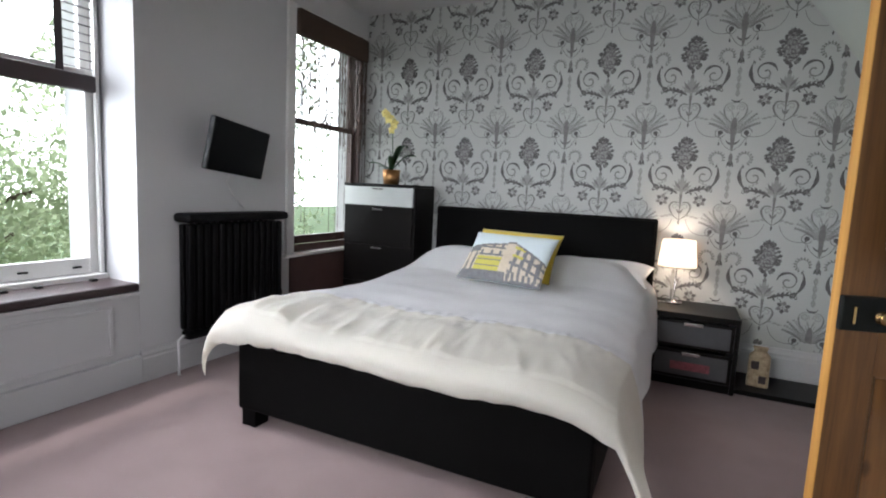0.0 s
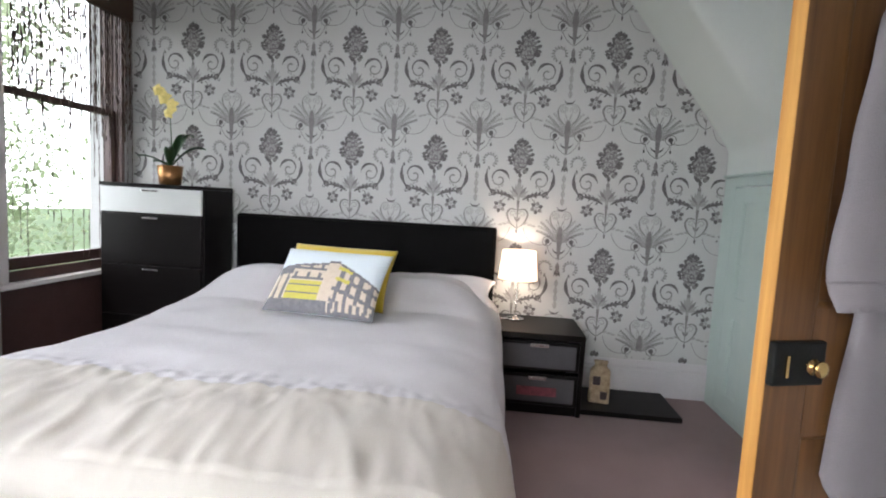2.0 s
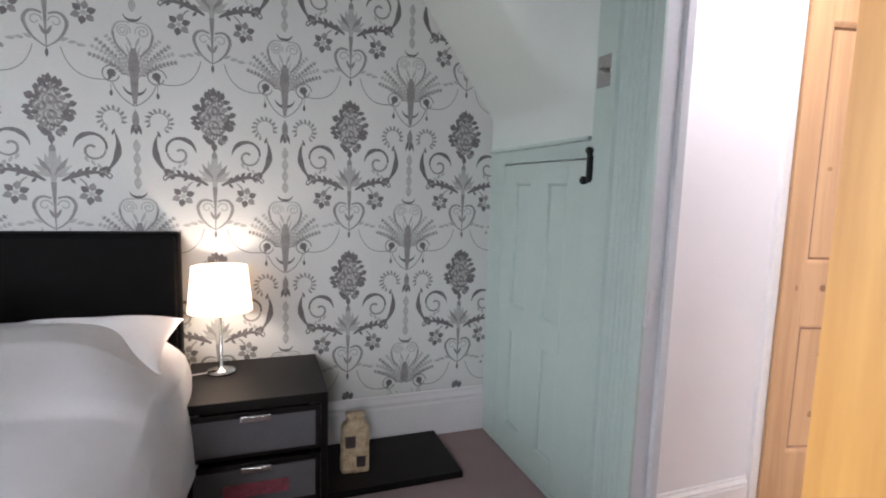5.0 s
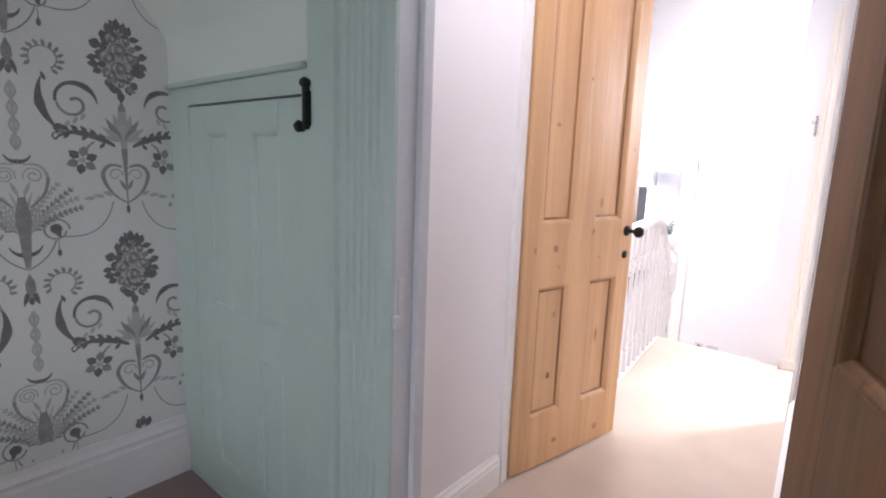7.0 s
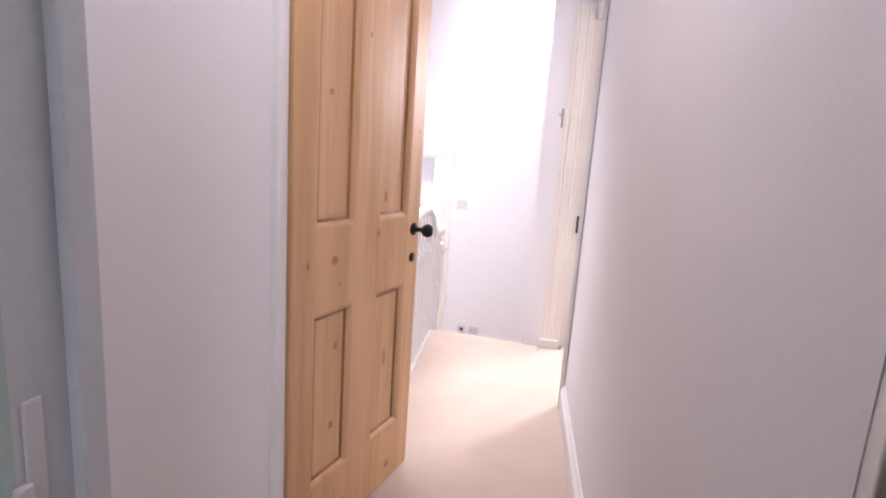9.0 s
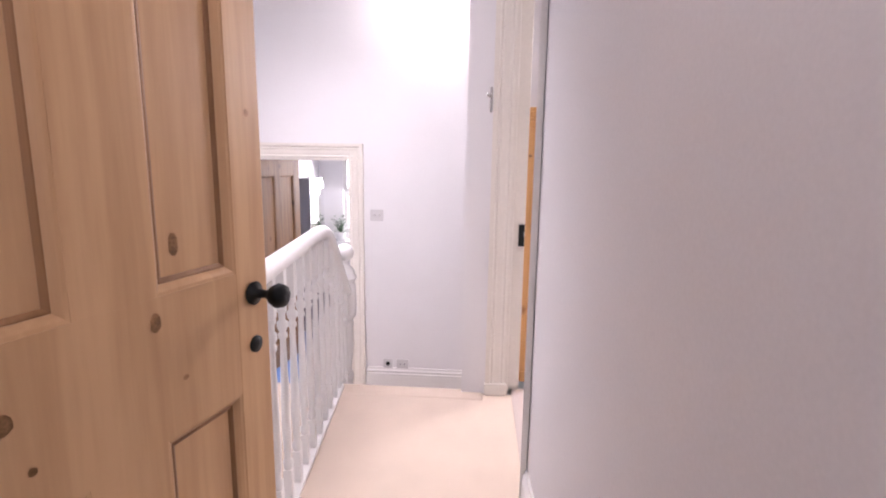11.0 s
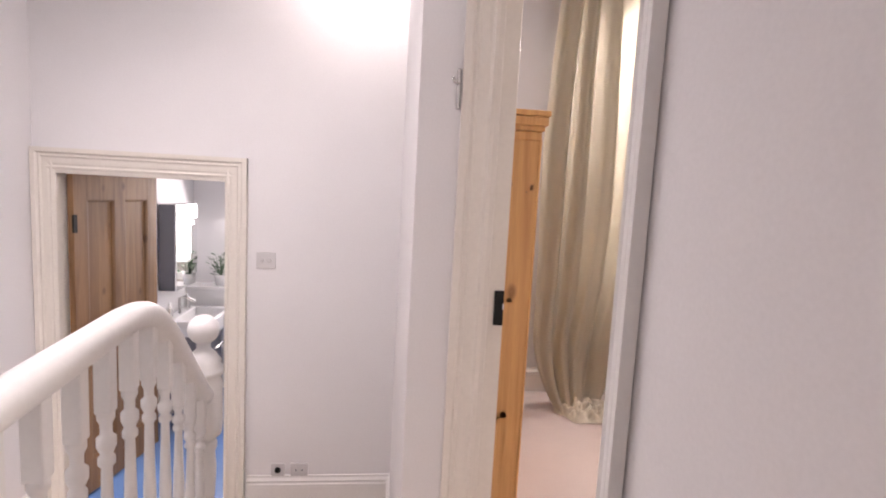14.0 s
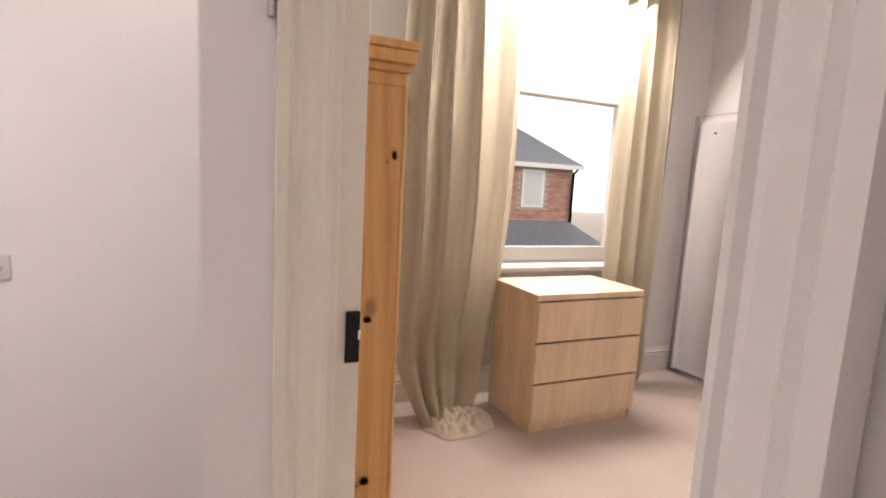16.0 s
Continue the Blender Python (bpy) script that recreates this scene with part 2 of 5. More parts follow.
PRINT_YELLOW = material("yellow_city_print", (0.50, 0.45, 0.09), 0.85, vary=0.1, scale=40, fine=300, bump=0.2)
PALE_BLUE = material("pale_blue_cotton", (0.62, 0.70, 0.73), 0.85, vary=0.04, scale=10, fine=400, bump=0.2)
CUSHION_DARK = material("dark_brown_leather", (0.035, 0.022, 0.024), 0.32, vary=0.2, scale=10, fine=150, bump=0.15)
BAG = material("patterned_brown_paper", (0.20, 0.13, 0.07), 0.6, scale=28, fine=120, bump=0.15, colour2=(0.52, 0.42, 0.27))
RED = material("red_cloth", (0.16, 0.035, 0.045), 0.4, vary=0.5, scale=25, fine=90, bump=0.0)
GLASS = glass("window_glass")
nt = FOLIAGE.node_tree
thin, blend = nt.nodes.new("ShaderNodeBsdfTranslucent"), nt.nodes.new("ShaderNodeMixShader")
thin.inputs["Color"].default_value = (0.52, 0.58, 0.40, 1)
blend.inputs[0].default_value = 0.72
nt.links.new(nt.nodes["Principled BSDF"].outputs[0], blend.inputs[1])
nt.links.new(thin.outputs[0], blend.inputs[2])
nt.links.new(blend.outputs[0], nt.nodes["Material Output"].inputs["Surface"])
nt = CURTAIN.node_tree
thin, blend = nt.nodes.new("ShaderNodeBsdfTranslucent"), nt.nodes.new("ShaderNodeMixShader")
thin.inputs["Color"].default_value = (0.70, 0.65, 0.54, 1)
blend.inputs[0].default_value = 0.4
nt.links.new(nt.nodes["Principled BSDF"].outputs[0], blend.inputs[1])
nt.links.new(thin.outputs[0], blend.inputs[2])
nt.links.new(blend.outputs[0], nt.nodes["Material Output"].inputs["Surface"])


# ---- mesh helpers ----
def box(bm, x0, x1, y0, y1, z0, z1, bevel=0.0, m=None, mat=0):
    g = bmesh.ops.create_cube(bm, size=1.0)
    vs = g["verts"]
    bmesh.ops.scale(bm, vec=(x1 - x0, y1 - y0, z1 - z0), verts=vs)
    bmesh.ops.translate(bm, vec=((x0 + x1) / 2, (y0 + y1) / 2, (z0 + z1) / 2), verts=vs)
    faces = list({f for v in vs for f in v.link_faces})
    for f in faces:
        f.material_index = mat
    if bevel:
        edges = list({e for v in vs for e in v.link_edges})
        r = bmesh.ops.bevel(bm, geom=edges, offset=bevel, segments=2, profile=0.5, affect="EDGES", clamp_overlap=True)
        vs = list({v for f in r["faces"] for v in f.verts} | {v for v in vs if v.is_valid})
    if m is not None:
        bmesh.ops.transform(bm, matrix=m, verts=vs)
    return vs


def quad(bm, pts, mat=0):
    f = bm.faces.new([bm.verts.new(p) for p in pts])
    f.material_index = mat
    return f


def lathe(bm, profile, centre=(0, 0, 0), seg=20, axis="z", mat=0, smooth=True):
    rings = []
    for r, h in profile:
        ring = []
        for k in range(seg):
            a = 2 * math.pi * k / seg
            c, s = r * math.cos(a), r * math.sin(a)
            p = {"z": (c, s, h), "y": (c, h, s), "x": (h, c, s)}[axis]
            ring.append(bm.verts.new(Vector(p) + Vector(centre)))
        rings.append(ring)
    for a, b in zip(rings, rings[1:]):
        for k in range(seg):
            f = bm.faces.new((a[k], a[(k + 1) % seg], b[(k + 1) % seg], b[k]))
            f.smooth, f.material_index = smooth, mat
    for ring in (rings[0], rings[-1]):
        try:
            bm.faces.new(ring).material_index = mat
        except ValueError:
            pass


def tube(bm, pts, r, seg=8, mat=0):
    """A round tube along points; r is one radius or one for each point."""
    pts = [Vector(p) for p in pts]
    rs = r if isinstance(r, (list, tuple)) else [r] * len(pts)
    rings = []
    up = Vector((0, 0, 1))
    for i, p in enumerate(pts):
        d = (pts[min(i + 1, len(pts) - 1)] - pts[max(i - 1, 0)]).normalized()
        side = d.cross(up)
        side = side.normalized() if side.length > 0.05 else d.cross(Vector((1, 0, 0))).normalized()
        over = side.cross(d).normalized()
        rings.append([bm.verts.new(p + rs[i] * (side * math.cos(2 * math.pi * k / seg) + over * math.sin(2 * math.pi * k / seg))) for k in range(seg)])
    for a, b in zip(rings, rings[1:]):
        for k in range(seg):
            f = bm.faces.new((a[k], a[(k + 1) % seg], b[(k + 1) % seg], b[k]))
            f.smooth, f.material_index = True, mat
    for ring in (rings[0], rings[-1]):
        bm.faces.new(ring).material_index = mat


def grid(bm, nu, nv, fn, mat=0, smooth=True):
    vs = [[bm.verts.new(fn(i / nu, j / nv)) for j in range(nv + 1)] for i in range(nu + 1)]
    out = []
    for i in range(nu):
        for j in range(nv):
            f = bm.faces.new((vs[i][j], vs[i + 1][j], vs[i + 1][j + 1], vs[i][j + 1]))
            f.smooth, f.material_index = smooth, mat
            out.append(f)
    return vs


def mesh(name, bm, mats):
    bmesh.ops.recalc_face_normals(bm, faces=bm.faces)
    data = bpy.data.meshes.new(name)
    bm.to_mesh(data)
    bm.free()
    for m in mats if isinstance(mats, (list, tuple)) else [mats]:
        data.materials.append(m)
    return data


def part(name, bm, mats, parent, label=""):
    ob = new(name, mesh(name, bm, mats))
    ob.parent = parent
    return tagged(ob, label)


def thing(name, label, category, m=None, group=""):
    ob = new(name)
    ob.empty_display_size = 0.05
    if m is not None:
        ob.matrix_world = m
    return tagged(ob, label, category, group)


def solid(name, bm, mats, label, category, group="", kind="", m=None):
    ob = new(name, mesh(name, bm, mats))
    if m is not None:
        ob.matrix_world = m
    return tagged(ob, label, category, group, kind)


def boxes(*rows, bevel=0.0):
    bm = bmesh.new()
    for r in rows:
        box(bm, *r, bevel=bevel)
    return bm


def piece(name, parent, mats, *rows, bevel=0.0, label=""):
    return part(name, boxes(*rows, bevel=bevel), mats, parent, label)


# ---- rooms ----
XL, YW, XC = -3.2, 4.585, 1.351
TOP = 3.1
HALL_L, HALL_R, FAR, LOW = 3.5, 2.575, 6.27, -0.70


def room_part(name, mats, label, *rows):
    return solid(name, boxes(*rows), mats, label, name.split("_")[0], kind="structure")


room_part("floor_bedroom", CARPET, "mauve fitted carpet across the main bedroom", (XL, 1.40, -1.6, YW, -0.2, 0))
room_part("floor_hall", BEIGE, "beige fitted carpet along the narrow hall", (1.40, 4.70, HALL_R, HALL_L + 0.13, -0.2, 0), (1.40, 3.86, 2.36, HALL_R, -0.2, 0))
room_part("floor_back_bedroom", BACK_CARPET, "pinkish beige fitted carpet in the back bedroom", (2.6, 3.86, -0.5, 2.355, -0.2, 0), (3.86, 6.50, -0.5, 2.44, -0.2, 0), (3.87, 4.88, 2.44, 2.574, -0.2, 0.0))
room_part("floor_landing", BEIGE, "beige carpet on the lower landing by the bathroom", (5.54, FAR, 2.88, 5.02, -0.95, LOW), (4.35, 5.54, 3.65, 5.02, -0.95, LOW))
room_part("floor_bathroom", BLUE_FLOOR, "blue vinyl floor in the bathroom", (FAR, 8.65, 3.2, 5.6, -0.95, LOW - 0.005))
room_part("floor_stairwell", BEIGE, "beige carpet at the foot of the stairs", (3.08, 4.35, 3.65, 5.02, -3.2, -3.0))

# carpeted steps down from the hall to the lower landing
stairs = thing("staircase", "beige carpeted steps down from the hall to the landing", "stairs", pose(4.7, 3.0, LOW))
tagged(stairs, kind="structure")
for i in range(4):
    bm = bmesh.new()
    x0 = 4.70 if i == 0 else 4.83 + 0.24 * (i - 1)
    box(bm, x0, 4.845 if i == 0 else x0 + 0.255 if i < 3 else 5.54, 2.75 if i == 0 else 2.88, HALL_L + 0.13, LOW - 0.1, -0.175 * i, bevel=0.012)
    bmesh.ops.translate(bm, vec=(-4.7, -3.0, -LOW), verts=bm.verts)
    part("tread", bm, BEIGE, stairs)
room_part("floor_hall_edge", BEIGE, "beige carpet at the edge of the hall beside the step", (4.70, 4.79, HALL_R, 2.749, -0.2, -0.002))

# bedroom walls
room_part("wall_west", COOL, "pale grey painted wall with two sash windows and a black radiator",
          (XL - 0.3, XL, 2.09, 3.50, 0, TOP), (XL - 0.3, XL, 3.50, 4.50, 0, 0.72), (XL - 0.3, XL, 3.50, 4.50, 2.86, TOP), (XL - 0.3, XL, 4.50, YW + 0.2, 0, TOP),
          (XL - 0.3, XL, -1.6, 0.2, 0, TOP), (XL - 0.3, XL, 0.2, 2.09, 2.7, TOP))
wall_north = room_part("wall_north", PAPER, "silver wallpaper with a grey damask of flowers and scrolls", (XL, 1.75, YW, YW + 0.2, 0, TOP))
room_part("wall_south", COOL, "pale painted wall with an added window opening, out of view", (XL - 0.3, -2.0, -1.8, -1.6, 0, TOP), (-0.6, 1.6, -1.8, -1.6, 0, TOP), (-2.0, -0.6, -1.8, -1.6, 0, 0.8), (-2.0, -0.6, -1.8, -1.6, 2.75, TOP))
room_part("wall_east", COOL, "pale painted bedroom wall around the hall doorway",
          (XC, 1.45, -1.6, 2.375, 0, TOP), (XC, 1.45, 3.33, 3.652, 0, TOP), (XC, 1.45, 2.375, 3.33, 2.42, TOP), (XC, 1.45, 3.652, YW, 1.66, 1.9), (XC + 0.05, 1.45, 3.652, YW, 0, 1.66))
room_part("ceiling_bedroom", COOL, "white bedroom ceiling", (XL - 0.8, 1.45, -1.6, YW, TOP, TOP + 0.15))
bm = boxes((1.40, 1.45, 3.652, YW, 1.9, TOP))


def attic_slope(u, v):
    """Plaster that leans in above the cupboard and rounds off into the wall beside the door."""
    y, z = 3.653 + (YW - 0.002 - 3.653) * u, 1.667 + (TOP - 1.667) * v
    lean = 0.7548 * (z - 1.84) if z > 1.87 else 0.755 * max(0.0, z - 1.81) ** 2 / 0.12
    k = min(1.0, (y - 3.653) / 0.30)
    return (XC - 0.006 - lean * k * k * (3 - 2 * k), y, z)


grid(bm, 40, 48, attic_slope)
solid("ceiling_slope", bm, SLOPE, "sloping pale plaster ceiling above the low cupboard", "ceiling", kind="structure")
# bay recess around the large window
room_part("wall_bay", COOL, "pale walls of the window recess", (XL - 0.75, XL - 0.3, 2.09, 2.3, 0, TOP), (XL - 0.75, XL - 0.3, 0.0, 0.2, 0, TOP),
          (XL - 0.55, XL - 0.45, 0.2, 2.09, 0, 0.62), (XL - 0.55, XL - 0.3, 0.2, 2.09, 2.7, TOP))

# hall, stairwell, landing and back bedroom walls
room_part("wall_hall_left", PAINT, "white painted hall wall with a stripped pine door", (1.45, 2.245, HALL_L, HALL_L + 0.1, 0, 2.75), (2.245, 3.03, HALL_L, HALL_L + 0.1, 2.34, 2.75), (3.03, 3.08, HALL_L, HALL_L + 0.1, -3, 3.2))
room_part("wall_closet", PAINT, "white walls of the room behind the pine door", (2.0, 2.08, 3.6, 5.02, 0, 2.75), (2.08, 3.0, 4.92, 5.02, 0, 2.75), (3.0, 3.08, 3.6, 5.02, -3, 3.2), (2.0, 3.08, 3.6, 5.02, 2.76, 2.8), (2.0, 3.0, 3.6, 5.02, -0.2, -0.002))
bm = boxes((3.86, 4.88, HALL_R - 0.12, HALL_R, 2.45, 3.2))
for v in box(bm, 1.45, 3.86, HALL_R - 0.12, HALL_R, 0, 3.2):
    v.co.y -= 0.135 * (3.86 - v.co.x) / 2.41
solid("wall_hall_right", bm, PAINT, "white painted hall wall running slightly askew", "wall", kind="structure")
room_part("wall_landing_right", PAINT, "white wall beside the steps to the landing", (4.80, FAR, 2.66, 2.88, -1, 3.4), (4.90, 6.5, 2.55, 2.66, -1, 3.4))
room_part("wall_stairwell", PAINT, "tall white stairwell wall", (3.08, FAR + 0.1, 5.02, 5.12, -3.2, 3.4))
room_part("wall_far", PAINT, "white landing wall with a low bathroom doorway",
          (FAR, FAR + 0.12, 2.662, 3.93, -1, 3.4), (FAR, FAR + 0.12, 4.91, 5.6, -1, 3.4), (FAR, FAR + 0.12, 3.93, 4.91, 1.405, 3.4))
room_part("wall_stair_foot", PAINT, "white wall below the landing", (4.30, 4.35, 3.65, 5.02, -3.2, LOW - 0.02), (3.08, 4.70, 3.57, 3.65, -3.2, -0.2), (4.70, 5.5, 3.60, 3.65, -3.2, LOW - 0.005))
room_part("ceiling_hall", PAINT, "white ceiling over the hall", (1.45, 3.3, 2.30, HALL_L, 2.75, 2.85))
room_part("ceiling_landing", PAINT, "high white ceiling over the stairs with a skylight opening", (3.0, 3.35, 2.5, 5.0, 3.2, 3.3), (5.05, FAR, 2.5, 5.0, 3.2, 3.3), (3.35, 5.05, 2.5, 3.15, 3.2, 3.3), (3.35, 5.05, 4.45, 5.0, 3.2, 3.3), (3.0, 3.1, 2.5, 5.0, 2.75, 3.2), (3.1, 3.3, HALL_R, HALL_L, 2.85, 3.2))
room_part("wall_back_bedroom", PAINT, "white painted walls of the back bedroom",
          (6.50, 6.70, -0.5, 0.14, -1, 3.2), (6.50, 6.70, 1.42, 2.55, -1, 3.2), (6.50, 6.70, 0.14, 1.42, -1, 0.82), (6.50, 6.70, 0.14, 1.42, 2.8, 3.2),
          (2.5, 6.70, -0.6, -0.5, 0, 3.2), (2.5, 2.6, -0.5, 2.44, 0, 3.2), (2.6, 6.50, -0.5, 2.55, 2.95, 3.05))
room_part("wall_bathroom", PAINT, "pale walls of the bathroom", (FAR + 0.12, 8.55, 4.912, 5.012, -1, 2.2), (FAR + 0.12, 8.55, 3.1, 3.2, -1, 2.2), (8.45, 8.55, 3.2, 3.5, -1, 2.2), (8.45, 8.55, 4.6, 4.91, -1, 2.2), (8.45, 8.55, 3.5, 4.6, -1, 0.3), (8.45, 8.55, 3.5, 4.6, 1.7, 2.2), (FAR + 0.12, 8.55, 3.1, 5.01, 2.2, 2.3))


# ---- skirtings and casings ----
def skirting(name, x0, y0, x1, y1, nx, ny, z=0.0, h=0.25, mats=None, thick=0.022):
    """A moulded board along a wall; (nx, ny) points into the room."""
    bm = bmesh.new()
    prof = [(0, 0), (thick, 0), (thick, h * 0.72), (thick * 0.75, h * 0.76), (thick * 0.75, h * 0.80), (thick * 0.95, h * 0.84), (thick * 0.5, h * 0.92), (thick * 0.4, h), (0, h)]
    ra = [bm.verts.new((x0 + nx * p, y0 + ny * p, z + q)) for p, q in prof]
    rb = [bm.verts.new((x1 + nx * p, y1 + ny * p, z + q)) for p, q in prof]
    bm.faces.new(ra), bm.faces.new(rb[::-1])
    for k in range(len(prof)):
        bm.faces.new((ra[k], ra[(k + 1) % len(prof)], rb[(k + 1) % len(prof)], rb[k]))
    return solid(name, bm, mats or GLOSS, "moulded white painted skirting board", "skirting", kind="structure")


skirting("baseboard_north", XL, YW, XC, YW, 0, -1, h=0.265, mats=SKIRT)
skirting("baseboard_west", XL, 2.09, XL, YW - 0.03, 1, 0, h=0.215, mats=SKIRT)
skirting("baseboard_hall_left", 1.46, HALL_L, 2.20, HALL_L, 0, -1, h=0.15)
skirting("baseboard_hall_right", 1.46, HALL_R - 0.1345, 3.795, HALL_R - 0.0036, -0.056, 0.998, h=0.15)
skirting("baseboard_far", FAR, 2.88, FAR, 3.80, -1, 0, z=LOW, h=0.205)
skirting("baseboard_landing", 5.54, 2.88, FAR - 0.025, 2.88, 0, 1, z=LOW, h=0.205)
skirting("baseboard_stairwell", 4.36, 5.02, FAR - 0.02, 5.02, 0, -1, z=LOW, h=0.19)
skirting("baseboard_window", 6.50, -0.5, 6.50, 2.5, -1, 0, h=0.17)


def casing(bm, a, b, width, n, side, deep=1.0, mat=0, flutes=0):
    """A stepped casing along a-b; n faces out of the wall and side points away from the opening."""
    a, b, n, side = Vector(a), Vector(b), Vector(n), Vector(side)
    prof = [(0, 0), (0, 0.012), (0.12, 0.018), (0.2, 0.012), (0.3, 0.016), (0.55, 0.018), (0.62, 0.026), (0.72, 0.022), (0.8, 0.034), (1.0, 0.036), (1.0, 0)]
    if flutes:
        prof = [(0, 0), (0, 0.014), (0.10, 0.022)]
        for k in range(flutes):
            p = 0.14 + 0.62 * k / flutes
            prof += [(p, 0.022), (p + 0.02, 0.0195), (p + 0.06, 0.020), (p + 0.075, 0.023)]
        prof += [(0.82, 0.024), (0.86, 0.034), (0.97, 0.036), (1.0, 0.030), (1.0, 0)]
    ra = [bm.verts.new(a + side * (p * width) + n * q * deep) for p, q in prof]
    rb = [bm.verts.new(b + side * (p * width) + n * q * deep) for p, q in prof]
    for ring in (ra, rb[::-1]):
        bm.faces.new(ring).material_index = mat
    for k in range(len(prof)):
        bm.faces.new((ra[k], ra[(k + 1) % len(prof)], rb[(k + 1) % len(prof)], rb[k])).material_index = mat


def doorway(name, mats, label, *runs, linings=()):
    bm = bmesh.new()
    for r in runs:
        casing(bm, *r)
    for l in linings:
        box(bm, *l, bevel=0.003)
    return solid(name, bm, mats, label, "door frame", kind="structure")


doorway("trim_bedroom_door", MINT, "wide moulded pale green painted casing of the bedroom doorway",
        ((XC, 3.285, 0), (XC, 3.285, 2.5), 0.23, (-1, 0, 0), (0, 1, 0), 1.3, 0, 5), ((XC, 2.365, 0), (XC, 2.365, 2.5), 0.18, (-1, 0, 0), (0, -1, 0), 0.4),
        ((XC, 2.375, 2.40), (XC, 3.285, 2.40), 0.18, (-1, 0, 0), (0, 0, 1)))
doorway("trim_bedroom_lining", JAMB_SHADED, "painted lining of the bedroom doorway, its shade put into grey lilac", linings=((XC - 0.01, 1.46, 3.285, 3.33, 0, 2.42), (XC - 0.01, 1.46, 2.375, 3.285, 2.38, 2.42), (1.41, 1.445, 3.265, 3.286, 0, 2.38)))
doorway("trim_bedroom_hinge_side", GLOSS, "white painted hinge side of the bedroom doorway", linings=((1.426, 1.4525, 2.376, 2.4385, 0, 2.38),))
doorway("trim_hall_door", GLOSS, "white painted frame around the pine door", linings=((2.212, 2.262, HALL_L - 0.022, HALL_L + 0.1, 0, 2.36), (3.01, 3.04, HALL_L - 0.012, HALL_L + 0.1, 0, 2.36), (2.262, 3.01, HALL_L - 0.022, HALL_L + 0.1, 2.33, 2.36)))
doorway("trim_back_bedroom_far", CREAM, "cream moulded casing of the back bedroom doorway", ((4.80, 2.62, -0.001), (4.80, 2.62, 2.5), 0.117, (-1, 0, 0), (0, 1, 0), 0.6),
        linings=((4.80, 4.90, 2.60, 2.66, -0.15, 2.5), (4.862, 4.90, 2.528, 2.60, -0.001, 2.45), (4.765, 4.80, 2.612, 2.742, 0.0, 0.07)))
doorway("trim_back_bedroom_near", GLOSS, "white moulded casing of the back bedroom doorway", ((3.868, HALL_R, 0), (3.868, HALL_R, 2.5), 0.075, (0, 1, 0), (-1, 0, 0), 0.7), ((3.868, HALL_R, 2.42), (4.88, HALL_R, 2.42), 0.08, (0, 1, 0), (0, 0, 1), 0.3),
        linings=((3.86, 3.872, 2.45, HALL_R, 0, 2.45), (3.872, 4.88, 2.45, HALL_R + 0.002, 2.42, 2.45)))
doorway("trim_bathroom_door", CREAM, "cream moulded casing of the low bathroom doorway",
        ((FAR, 3.945, LOW), (FAR, 3.945, 1.53), 0.13, (-1, 0, 0), (0, -1, 0)), ((FAR, 4.90, LOW), (FAR, 4.90, 1.53), 0.115, (-1, 0, 0), (0, 1, 0)), ((FAR, 3.815, 1.405), (FAR, 5.015, 1.405), 0.125, (-1, 0, 0), (0, 0, 1)),
        linings=((FAR - 0.008, FAR + 0.13, 3.925, 3.947, LOW, 1.405), (FAR - 0.008, FAR + 0.13, 4.895, 4.912, LOW, 1.405), (FAR - 0.008, FAR + 0.13, 3.947, 4.895, 1.385, 1.407)))


# ---- doors ----
def ring(bm, x0, x1, z0, z1, w, y0, y1, y2):
    """A mitred moulding round a panel: y1 high at its outer edge, y2 at its inner one."""
    loops = []
    for d, y in ((0, y0), (0, y1), (w * 0.35, y1 * 0.9 + y2 * 0.1), (w * 0.7, (y1 + y2) / 2), (w, y2), (w, y0)):
        loops.append([bm.verts.new(p) for p in ((x0 + d, y, z0 + d), (x1 - d, y, z0 + d), (x1 - d, y, z1 - d), (x0 + d, y, z1 - d))])
    for la, lb in zip(loops, loops[1:] + loops[:1]):
        for k in range(4):
            bm.faces.new((la[k], la[(k + 1) % 4], lb[(k + 1) % 4], lb[k]))


def panel_door(name, w, h, t, rows, stile, mats, label, m, muntin=0.0, group="", groove=None):
    """A framed door, hinged on z at x = 0, with sunk panels; rows are (z0, z1) of the panel bands."""
    door = thing(name, label, "door", m, group)
    frame_bm = bmesh.new()
    box(frame_bm, 0, stile, -t / 2, t / 2, 0, h, bevel=0.003)
    box(frame_bm, w - stile, w, -t / 2, t / 2, 0, h, bevel=0.003)
    edges = [0] + [z for r in rows for z in r] + [h]
    for z0, z1 in zip(edges[::2], edges[1::2]):
        box(frame_bm, stile, w - stile, -t / 2, t / 2, z0, z1)
    part("door_frame", frame_bm, mats, door)
    mid = (w - muntin) / 2
    spans = ((stile, mid), (w - mid, w - stile)) if muntin else ((stile, w - stile),)
    for z0, z1 in rows:
        if muntin:
            piece("muntin", door, mats, (mid, w - mid, -t / 2 + 0.0005, t / 2 - 0.0005, z0, z1))
        for x0, x1 in spans:
            board = piece("panel", door, mats, (x0, x1, -t * 0.10, t * 0.10, z0, z1))
            for side in (-1, 1):
                bm = bmesh.new()
                ring(bm, x0, x1, z0, z1, 0.018, side * t * 0.10, side * t * 0.46, side * t * 0.22)
                part("moulding", bm, mats, board)
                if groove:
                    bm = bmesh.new()
